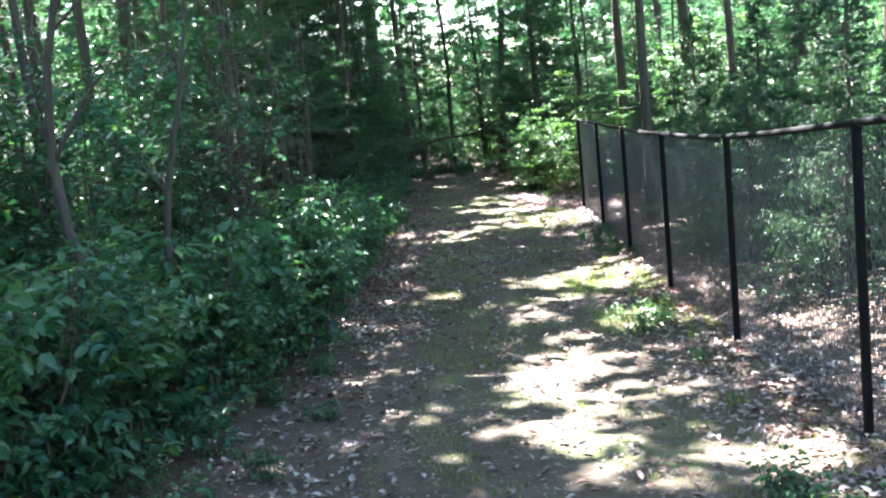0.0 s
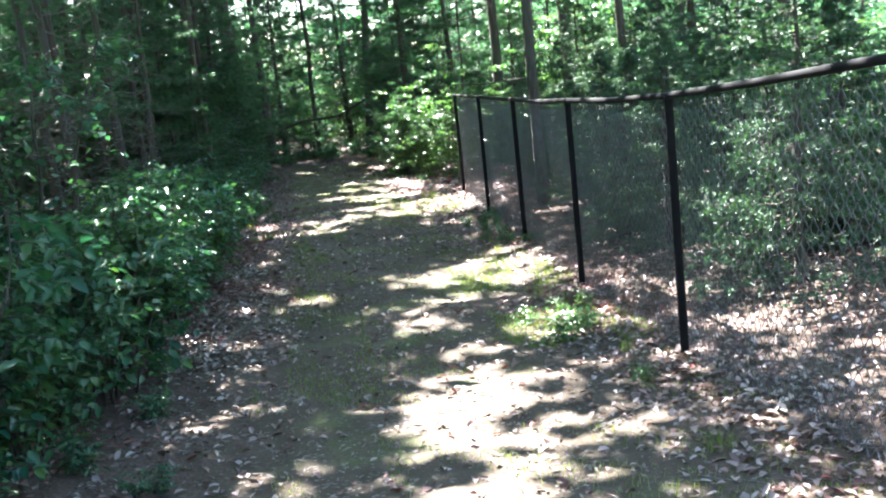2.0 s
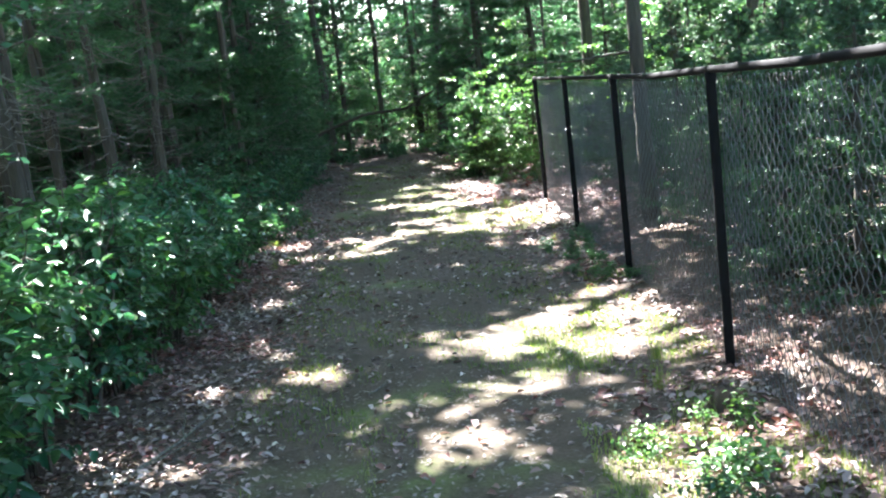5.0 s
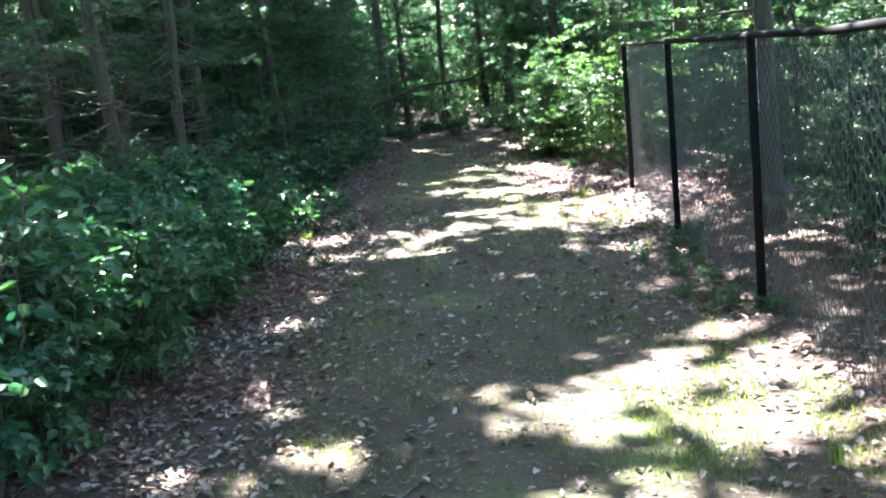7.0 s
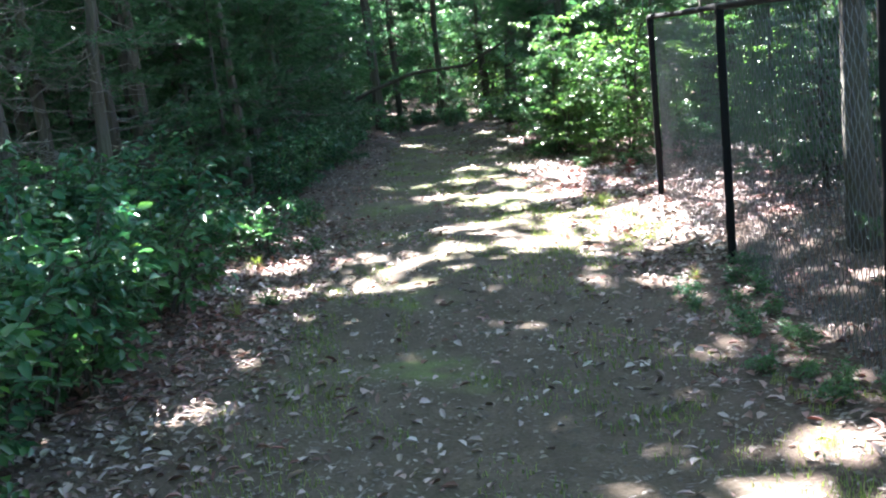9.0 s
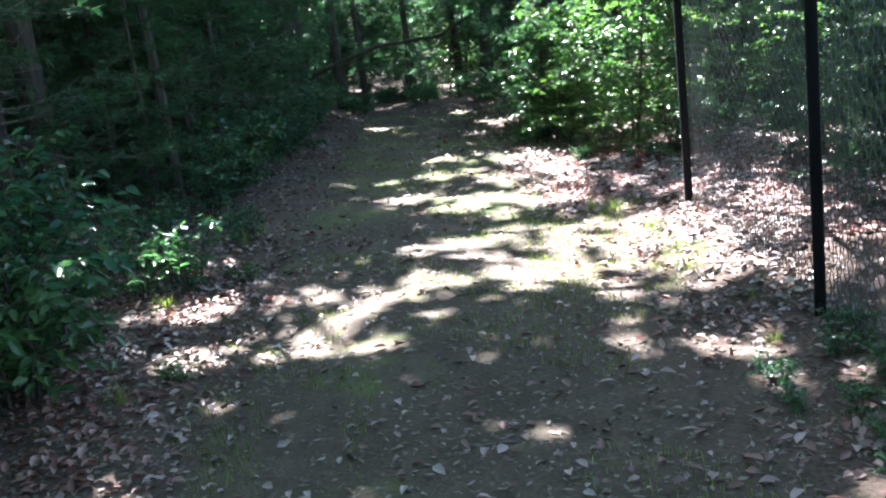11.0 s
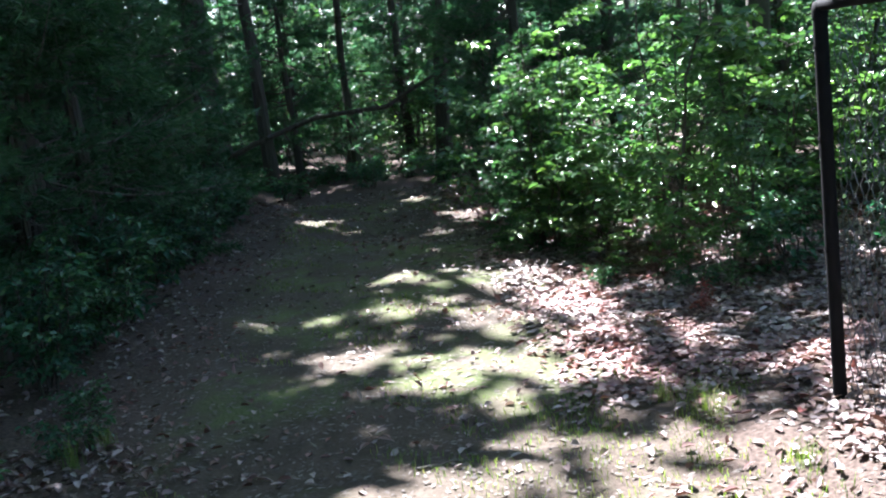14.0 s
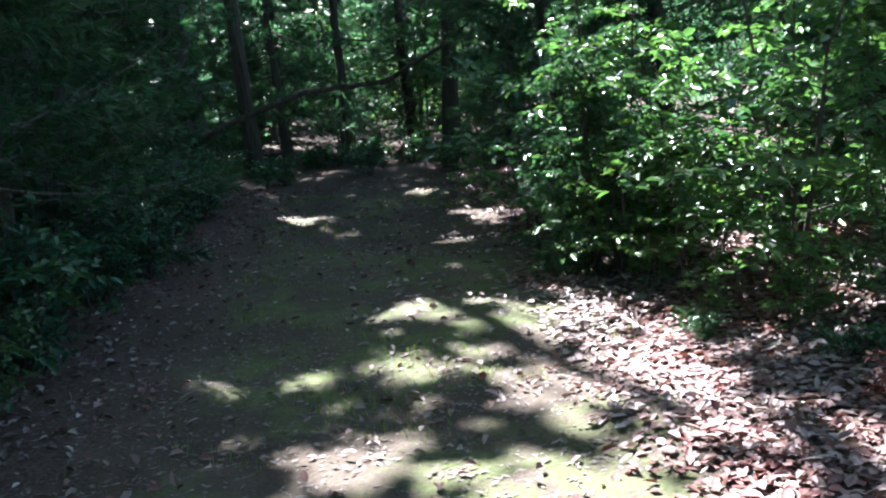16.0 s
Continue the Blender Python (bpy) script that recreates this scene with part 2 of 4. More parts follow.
def leafy(twigs_a, twigs_b, per, length, width, droop=0.3, simple=False):
    """Leaves along straight twigs from a to b, alternating, tilted to the light."""
    n = len(twigs_a)
    s = np.tile(np.linspace(0.15, 1.0, per), n)
    a, b = np.repeat(twigs_a, per, 0), np.repeat(twigs_b, per, 0)
    p = a + (b - a) * s[:, None] + rng.normal(0, 0.012, (n * per, 3))
    d = unit(b - a)
    across = unit(np.cross(d, [0, 0, 1.0]) + 1e-6) * np.tile(np.where(np.arange(per) % 2, 1, -1), n)[:, None]
    ax = unit(d * 0.5 + across * 0.9 + rng.normal(0, 0.35, (n * per, 3)) - [0, 0, droop])
    nor = unit(rng.normal(0, 0.45, (n * per, 3)) + [0, 0, 1])
    size = rng.uniform(0.65, 1.2, n * per)
    return leaf_set(p, ax, nor, length * size, width * size, simple=simple)


def tufts(p, d, count, length, width, spread=0.9):
    """Fans of thin needles at points p round direction d."""
    n = len(p)
    P, D = np.repeat(p, count, 0), np.repeat(unit(d), count, 0)
    ax = unit(D + rng.normal(0, spread * 0.6, P.shape))
    L = length * rng.uniform(0.7, 1.15, len(P))[:, None]
    side = unit(np.cross(ax, rng.normal(size=P.shape))) * width
    tip = P + ax * L - [0, 0, 0.012]
    v = np.stack([P + side, tip, P - side], 1).reshape(-1, 3)
    return v, np.arange(len(v)).reshape(-1, 3)


def bent(a, b, n=6, sag=0.0, wobble=0.0):
    s = np.linspace(0, 1, n)[:, None]
    p = np.asarray(a) * (1 - s) + np.asarray(b) * s
    p = p + np.array([0, 0, -sag]) * (4 * s * (1 - s))
    if wobble:
        w = rng.normal(0, wobble, (n, 3)); w[0] = 0
        p = p + w
    return p


# ---------------------------------------------------------------- kinds of plants (each built at the origin)
def shrub(height, spread, stems, twigs, per, length, width, leaf_mat, label, base=0.12, full=0.15, simple=False):
    thing = tagged(new("shrub"), label, "shrub", "shrubs along the trail")
    wood, ta, tb = [], [], []
    tops, side_twigs = [], [[] for k in range(stems)]
    for i in range(stems):
        th = rng.uniform(0, 2 * np.pi); r = spread * math.sqrt(rng.uniform(0.05, 1)) * 0.8
        foot = np.array([math.cos(th) * base * rng.uniform(0.2, 1.5), math.sin(th) * base * rng.uniform(0.2, 1.5), -0.05])
        top = np.array([math.cos(th) * r, math.sin(th) * r, height * rng.uniform(0.6, 1.0)])
        path = bent(foot, top, 7, -0.06 * height, 0.025)
        wood.append(tube(path, np.linspace(0.012, 0.003, 7) * (0.6 + height * 0.4), 5))
        tops.append(path)
    for i in range(twigs):
        which = int(rng.integers(stems))
        path = tops[which]
        k = rng.uniform(full, 1) * (len(path) - 1)
        j = min(int(k), len(path) - 2)
        a = path[j] + (path[j + 1] - path[j]) * (k - j)
        out = unit(np.array([a[0], a[1], 0]) + rng.normal(0, 0.5 * spread, 3) * [1, 1, 0.2])
        b = a + (out * rng.uniform(0.16, 0.42) + [0, 0, rng.uniform(-0.1, 0.16)]) * min(1.2, 0.5 + spread * 0.6)
        side_twigs[which].append(tube([a, b], [0.004, 0.0015], 3))
        ta.append(a); tb.append(b)
    for k in range(stems):
        part("stem", mesh_of("stem", *joined([wood[k]] + side_twigs[k]), TWIG_BARK, True), thing)
    v, f = leafy(np.array(ta), np.array(tb), per, length, width, simple=simple)
    v[:, 2] = np.maximum(v[:, 2], 0.01)
    tagged(part("foliage", mesh_of("foliage", v, f, leaf_mat), thing), kind="stuff")
    return thing


def sapling(height, reach, stems, label, leaf=0.105):
    """A broadleaf sapling: a few thin stems with level, forking sprays of large leaves."""
    thing = tagged(new("sapling"), label, "sapling", "saplings beside the trail")
    ta, tb, wood = [], [], []
    for i in range(stems):
        th = rng.uniform(0, 2 * np.pi)
        foot = np.array([math.cos(th) * 0.14, math.sin(th) * 0.14, -0.06])
        h = height * rng.uniform(0.65, 1.0)
        line = bent(foot, foot + [math.cos(th) * 0.28 * h * rng.uniform(0.3, 1), math.sin(th) * 0.28 * h * rng.uniform(0.3, 1), h], 9, 0, 0.025)
        part("stem", mesh_of("stem", *tube(line, np.linspace(0.006 + 0.0045 * h, 0.003, 9), 6), TWIG_BARK, True), thing)
        for q in range(int(h * 5)):
            k = rng.uniform(0.1, 1) * 8
            j = min(int(k), 7)
            a = line[j] + (line[j + 1] - line[j]) * (k - j)
            turn = rng.uniform(0, 2 * np.pi)
            out = np.array([math.cos(turn), math.sin(turn), 0])
            ln = reach * rng.uniform(0.5, 1.05) * (1.05 - 0.5 * k / 8)
            bough = bent(a, a + out * ln + [0, 0, ln * rng.uniform(-0.05, 0.4)], 6, -0.07 * ln, 0.012)
            wood.append(tube(bough, np.linspace(0.006, 0.0018, 6), 4))
            side = np.array([-out[1], out[0], 0])
            for g in range(7):
                c = bough[min(5, 1 + int(g * 0.75))]
                d = out * rng.uniform(0.4, 0.9) + side * (1 if g % 2 else -1) * rng.uniform(0.3, 0.9) + [0, 0, rng.uniform(-0.2, 0.15)]
                ta.append(c); tb.append(c + unit(d) * ln * rng.uniform(0.2, 0.45))
    tagged(part("branchwork", mesh_of("branchwork", *joined(wood), TWIG_BARK, True), thing), kind="stuff")
    v, f = leafy(np.array(ta), np.array(tb), 5, leaf, leaf * 0.58, 0.12)
    v[:, 2] = np.maximum(v[:, 2], 0.02)
    tagged(part("foliage", mesh_of("foliage", v, f, BRIGHT_LEAF), thing), kind="stuff")
    return thing


def pine(height, radius, first, whorls, label, needle=0.10, width=0.0028, count=16, mat=NEEDLE, name="pine_tree", reach=0.6, dead=0, density=5):
    """A young conifer: whorls of branches with needle tufts from `first` upward, bare dead branches below."""
    thing = tagged(new(name), label, "tree")
    lean = rng.normal(0, 0.02, 2) * height
    trunk_r = 0.012 * height + 0.015
    line = bent((0, 0, -0.15), (lean[0], lean[1], height), 10, 0, 0.012)
    part("trunk", mesh_of("trunk", *tube(line, np.linspace(trunk_r, 0.008, 10), 9), PINE_BARK, True), thing)
    wood, tp, td = [], [], []
    for w in range(whorls):
        s = w / max(1, whorls - 1)
        z = first + (height * 0.98 - first) * s
        step = (height - first) / whorls
        r = radius * (1 - s) ** reach * rng.uniform(0.8, 1.1) + 0.12
        for q in range(rng.integers(4, 7)):
            th = rng.uniform(0, 2 * np.pi)
            out = np.array([math.cos(th), math.sin(th), 0])
            zz = min(height * 0.99, z + rng.uniform(-0.5, 0.5) * step)
            a = np.array([lean[0] * zz / height, lean[1] * zz / height, zz])
            b = a + out * r * rng.uniform(0.6, 1.15) + [0, 0, r * rng.uniform(-0.35, 0.4)]
            path = bent(a, b, 6, 0.10 * r, 0.01)
            wood.append(tube(path, np.linspace(0.006 + 0.006 * r, 0.002, 6), 4))
            n_side = max(3, int(r * density))
            for g in range(n_side):
                k = 0.25 + 0.75 * g / n_side
                c = path[min(5, int(k * 5))] + rng.normal(0, 0.03, 3)
                side = np.array([-out[1], out[0], 0]) * (1 if g % 2 else -1)
                d = unit(out * 0.8 + side * rng.uniform(0.3, 1.0) + [0, 0, rng.uniform(-0.1, 0.25)])
                tw = r * rng.uniform(0.15, 0.36)
                e = c + d * tw
                wood.append(tube([c, e], [0.003, 0.0015], 3))
                for u in (0.3, 0.65, 1.0):
                    tp.append(c + d * tw * u); td.append(d)
            tp.append(b); td.append(out)
    for q in range(dead):
        z = rng.uniform(0.25, max(0.4, first)); th = rng.uniform(0, 2 * np.pi); r = radius * rng.uniform(0.3, 0.9)
        a = np.array([0, 0, z]); b = a + [math.cos(th) * r, math.sin(th) * r, rng.uniform(-0.25, 0.2)]
        path = bent(a, b, 6, 0.05, 0.03)
        wood.append(tube(path, np.linspace(0.008, 0.002, 6), 4))
        for g in range(3):
            c = path[rng.integers(2, 6)]
            wood.append(tube([c, c + rng.normal(0, 0.12, 3)], [0.003, 0.001], 3))
    v, f = joined(wood)
    tagged(part("branchwork", mesh_of("branchwork", v, f, DEAD_WOOD if dead else TWIG_BARK, True), thing), kind="stuff")
    v, f = tufts(np.array(tp), np.array(td), count, needle, width)
    tagged(part("foliage", mesh_of("foliage", v, f, mat), thing), kind="stuff")
    return thing


def place(thing, x, y, turn=None, scale=1.0, tilt=0.0):
    t = rng.uniform(0, 360) if turn is None else turn
    return pose(x, y, float(ground_z(x, y)), tilt, 0, t) @ Matrix.Diagonal((scale, scale, scale, 1))


# ---------------------------------------------------------------- sun flecks, cut out of the unseen crown leaves: x, y, half-widths on the ground
FLECKS_START = [
    (1.2, 8.9, 0.42, 0.85), (1.1, 7.2, 0.30, 0.40), (1.4, 6.1, 0.29, 0.33), (1.1, 11.9, 0.32, 0.14), (-0.95, 12.2, 0.3, 0.25), (2.0, 14.2, 0.80, 0.6),
    (2.2, 11.1, 0.3, 0.35), (-0.7, 11.8, 0.3, 0.4), (-0.6, 5.9, 0.16, 0.1), (2.2, 6.1, 0.22, 0.3),
    (0.9, 12.0, 0.18, 0.15), (-0.6, 13.4, 0.2, 0.2), (1.4, 14.2, 0.26, 0.31), (2.1, 13.6, 0.2, 0.2),
    (2.5, 14.9, 0.2, 0.3), (0.2, 13.7, 0.14, 0.16), (3.8, 10.0, 0.5, 0.3), (4.4, 12.8, 0.4, 0.3), (-2.4, 10.5, 0.3, 0.2),
]
FLECKS_MIDDLE = [
    (2.5, 21.0, 0.75, 0.8), (0.3, 19.7, 0.3, 0.12), (-0.2, 19.3, 0.3, 0.16), (-0.3, 16.5, 0.18, 0.24),
    (0.2, 20.4, 0.16, 0.12), (0.6, 19.1, 0.2, 0.08), (-0.5, 19.3, 0.35, 0.23), (-0.8, 21.6, 0.2, 0.3),
    (1.1, 21.5, 0.32, 0.18), (1.7, 20.5, 0.57, 0.16), (1.3, 17.9, 0.1, 0.03), (2.3, 18.6, 0.1, 0.08), (0.8, 19.8, 0.26, 0.09),
    (3.3, 20.5, 0.3, 0.39), (4.6, 17.0, 0.4, 0.2), (-2.0, 18.0, 0.3, 0.25),
]
FLECKS_END = [
    (2.0, 24.1, 0.41, 1.0), (1.9, 23.9, 0.38, 0.5), (1.7, 25.9, 0.26, 0.4), (1.2, 26.4, 0.23, 0.25), (1.2, 25.2, 0.40, 0.18),
    (0.5, 25.3, 0.26, 0.12), (0.4, 24.1, 0.12, 0.05), (0.8, 23.8, 0.14, 0.1), (1.3, 23.2, 0.27, 0.12), (1.9, 21.9, 0.3, 0.12),
    (-0.1, 31.0, 0.42, 0.3), (0.5, 29.9, 0.38, 0.16), (2.1, 30.0, 0.25, 0.3), (1.6, 28.8, 0.23, 0.14), (-0.1, 25.1, 0.1, 0.07),
    
]
FLECKS_THICKET = [
    (2.2, 24.7, 0.5, 0.6), (2.45, 25.4, 0.3, 0.4), (1.9, 23.3, 0.35, 0.3), (3.2, 25.8, 0.5, 0.8), (2.7, 26.3, 0.45, 0.6), (0.2, 35.0, 0.4, 0.3), (1.6, 35.4, 0.4, 0.4), (1.0, 36.4, 0.4, 0.3), (3.2, 20.9, 0.35, 0.45), (3.25, 20.3, 0.3, 0.8), (2.9, 13.2, 0.1, 0.25), (3.1, 12.6, 0.1, 0.25), (3.25, 12.2, 0.1, 0.2), (2.6, 21.5, 0.2, 0.14), 
]
FLECKS_SAPLINGS = [(1.3, 10.6, 0.35, 0.2), (1.5, 12.9, 0.3, 0.15), (2.9, 25.4, 0.35, 0.5), (3.2, 27.4, 0.4, 0.4), (2.35, 25.7, 0.3, 0.3), (3.7, 25.2, 0.6, 0.5), (3.3, 26.4, 0.4, 0.4), (4.9, 9.3, 0.5, 0.4), (5.2, 11.4, 0.5, 0.4), (3.9, 26.9, 0.4, 0.35), (3.25, 19.7, 0.25, 0.4), (3.9, 17.4, 0.2, 0.2)]
FLECKS_BANK = [(-0.55, 10.6, 0.2, 0.25), (-0.45, 9.6, 0.15, 0.2), (-0.45, 15.2, 0.14, 0.1), (-0.4, 17.3, 0.15, 0.12), (-0.6, 16.0, 0.1, 0.08), (-0.3, 18.3, 0.12, 0.08), (-0.55, 20.6, 0.2, 0.14), (-0.3, 14.6, 0.1, 0.08), (-0.9, 20.3, 0.28, 0.2), (-1.6, 17.0, 0.25, 0.2), (-1.2, 14.6, 0.25, 0.2)]
FLECKS = np.array(FLECKS_BANK + FLECKS_SAPLINGS + FLECKS_START + FLECKS_MIDDLE + FLECKS_END + FLECKS_THICKET)


def sunlit(p):
    """Whether the sun's way through p comes down in one of the flecks."""
    k = (p[:, 2] + 0.8) / TO_SUN[2]
    g = p - TO_SUN * k[:, None]
    wob = 0.22 * np.sin(g[:, 0] * 5.1 + 3 * np.sin(g[:, 1] * 3.3)) + 0.22 * np.sin(g[:, 1] * 8.7 + g[:, 0] * 3 + 2 * np.sin(g[:, 0] * 4.3))
    hit = np.zeros(len(p), bool)
    ragged = 1.3 + 1.6 * wob + np.random.default_rng(3).uniform(-0.4, 0.4, len(p))
    for x, y, a, b in FLECKS * [1, 1, 1.12, 1.12] + [0, 0, 0.13, 0.13]:
        hit |= ((g[:, 0] - x) / a) ** 2 + ((g[:, 1] - y) / b) ** 2 < ragged
    gx, gy = g[:, 0], g[:, 1]
    # some crown leaves kept in clumps, to break up the larger flecks
    clump = np.sin(gx * 7.9 + 2 * np.sin(gy * 4.1)) * np.sin(gy * 6.7 + 2 * np.sin(gx * 5.3))
    hit &= clump < 0.8
    speck = np.sin(gx * 6.3 + 2 * np.sin(gy * 2.9)) * np.sin(gy * 5.7 + 2 * np.sin(gx * 2.3))
    hit |= (gx < -0.7) & (gx > -2.6) & (gy < 18.5) & (gy > 9.5) & (speck > 0.5 - 0.03 * (gy - 9.5))
    hit |= (gx > 2.9) & (np.abs(gy - 9) < 3) & (speck > 0.6)
    # crown leaves left out to light the shrubs and the sapling thicket
    hit |= (gx < -2.4) & (gx > -7) & (gy > 8.5) & (gy < 20.5) & (speck > -0.35)
    hit |= (gx > 3.1) & (gx < np.where(gy > 24.5, 6.0, 4.8)) & (gy > 23.9) & (gy < 27.4) & (speck > 0.0)
    hit |= (gx < -1.8) & (gx > -7) & (gy > 25) & (gy < 33) & (speck > 0.6)
    hit &= ~((np.abs(gy - 22.3) < np.where(gx > 2.2, 0.55, 0.25)) & (gx > 1.5))      # no opening here: unseen crown leaves kept to lay a strip of shade
    # crown leaves left out to brighten the wood past the fence and trail's end
    gaps = np.sin(gx * 1.9 + gy) * np.sin(gy * 1.7 + 1)
    hit |= (gx > np.where(gy < 15.5, 7.4, 5.1) + 0.6 * np.sin(gy)) & (gy > 8) & (gaps > -0.75)
    hit |= (gy > 35.2) & (gaps > 0.4)
    hit |= (gx < -7) & (gy > 8) & (gy < 20) & (gaps > -0.2)
    return hit


def dapple_share(p):
    """Share of the unseen crown sprays that stay; thinned in a pattern for soft dapples."""
    g = p - TO_SUN * ((p[:, 2] + 0.8) / TO_SUN[2])[:, None]
    gx, gy = g[:, 0], g[:, 1]
    lace = np.sin(gx * 4.7 + 2.2 * np.sin(gy * 3.1 + 1)) * np.sin(gy * 7.3 + 2.2 * np.sin(gx * 3.7))
    dense = (gx < 0.7) & (gy > 20.8)
    return np.where((lace > 0.32) & ~dense, 0.14, 0.93)


# ---------------------------------------------------------------- ground: one sheet to the horizon
gx = np.concatenate([[-400, -150, -60, -30], np.arange(-18, -4, 0.8), np.arange(-4, 6, 0.16), np.arange(6, 22, 0.8), [30, 60, 150, 400]])
gy = np.concatenate([[-400, -150, -60, -25], np.arange(-10, 0, 1.0), np.arange(0, 34, 0.16), np.arange(34, 60, 1.0), [80, 150, 400]])
X, Y = np.meshgrid(gx, gy)
gv = np.stack([X.ravel(), Y.ravel(), ground_z(X.ravel(), Y.ravel())], 1)
near = (np.abs(gv[:, 0] - 1) < 5.5) & (gv[:, 1] > -0.5) & (gv[:, 1] < 34)
gv[near, 2] += rng.normal(0, 0.006, near.sum())
i, j = np.meshgrid(np.arange(len(gx) - 1), np.arange(len(gy) - 1))
a = (j * len(gx) + i).ravel()
tagged(new("ground", mesh_of("ground", gv, np.stack([a, a + 1, a + 1 + len(gx), a + len(gx)], 1), GROUND, True)),
       "brown earth trail with moss and leaf litter in dappled sun", "ground", kind="structure")

# ---------------------------------------------------------------- chain-link fence
POSTS_Y = [21.75 - 3.05 * k for k in range(8)]
FENCE_H = 1.83


def fence_x(y):
    return 2.63 + 0.0225 * (y - 5)


def fence_point(y, h):
    return np.array([fence_x(y), y, float(np.interp(y, GROUND_Y, GROUND_Z)) + 0.03 + h])


fence = tagged(new("chain_link_fence"), "black coated chain-link fence with round posts and top rail", "fence")
fence.location = (0, 0, 0)
for k, y in enumerate(POSTS_Y):
    foot, top = fence_point(y, -0.25), fence_point(y, FENCE_H - 0.02)
    r = 0.032 if k == 0 else 0.03
    lean = np.array([0.0, rng.normal(0, 0.01), 0])
    v, f = tube([foot, foot * 0.5 + top * 0.5, top + lean], [r, r, r], 14)
    v2, f2 = tube([top + lean - [0, 0, 0.03], top + lean + [0, 0, 0.0], top + lean + [0, 0, 0.035], top + lean + [0, 0, 0.05]], [r * 1.12, r * 1.15, r * 0.9, 0.001], 14)
    post = part("post", mesh_of("post", v, f, POST_BLACK, True), fence)
    part("cap", mesh_of("cap", v2, f2, POST_BLACK, True), post)
    for h in (0.25, 0.75, 1.25, 1.65):
        c = foot + (top - foot) * ((h + 0.25) / (FENCE_H + 0.23))
        part("tie", mesh_of("tie", *tube([c - [0, 0, 0.008], c + [0, 0, 0.008]], [r + 0.003] * 2, 12), POST_BLACK, True), post)
for y0, y1 in zip(POSTS_Y[1:], POSTS_Y[:-1]):
    part("top_rail", mesh_of("top_rail", *tube([fence_point(y0, FENCE_H), fence_point((y0 + y1) / 2, FENCE_H - 0.006), fence_point(y1, FENCE_H)], [0.024] * 3, 10), POST_BLACK, True), fence)
    # woven wire of this bay: each wire zigzags from bottom to top between its neighbours
    pitch, rise, wires = 0.056, 0.048, []
    n = int((y1 - y0) / pitch)
    lev = np.arange(0, int((FENCE_H - 0.02) / rise) + 1)
    th = np.arange(3) * 2 * np.pi / 3
    for w in range(n):
        yy = y0 + pitch * (w + np.where((lev + w) % 2, 0.98, 0.02))
        base = np.stack([fence_x(yy), yy, np.interp(yy, GROUND_Y, GROUND_Z) + 0.035], 1)
        bulge = 0.025 * np.sin((yy - y0) / (y1 - y0) * np.pi * 2) * np.sin(lev * rise * 2.2)
        p = base + np.stack([0.038 + bulge + 0.004 * np.where((lev + w) % 2, 1, -1), 0 * yy, lev * rise + rng.normal(0, 0.0015, len(lev))], 1)
        wires.append(tube(p, [0.0036] * len(p), 3))
    v, f = joined(wires)
    tagged(part("wire_mesh", mesh_of("wire_mesh", v, f, WIRE_BLACK, True), fence), "black woven diamond wire", kind="stuff")


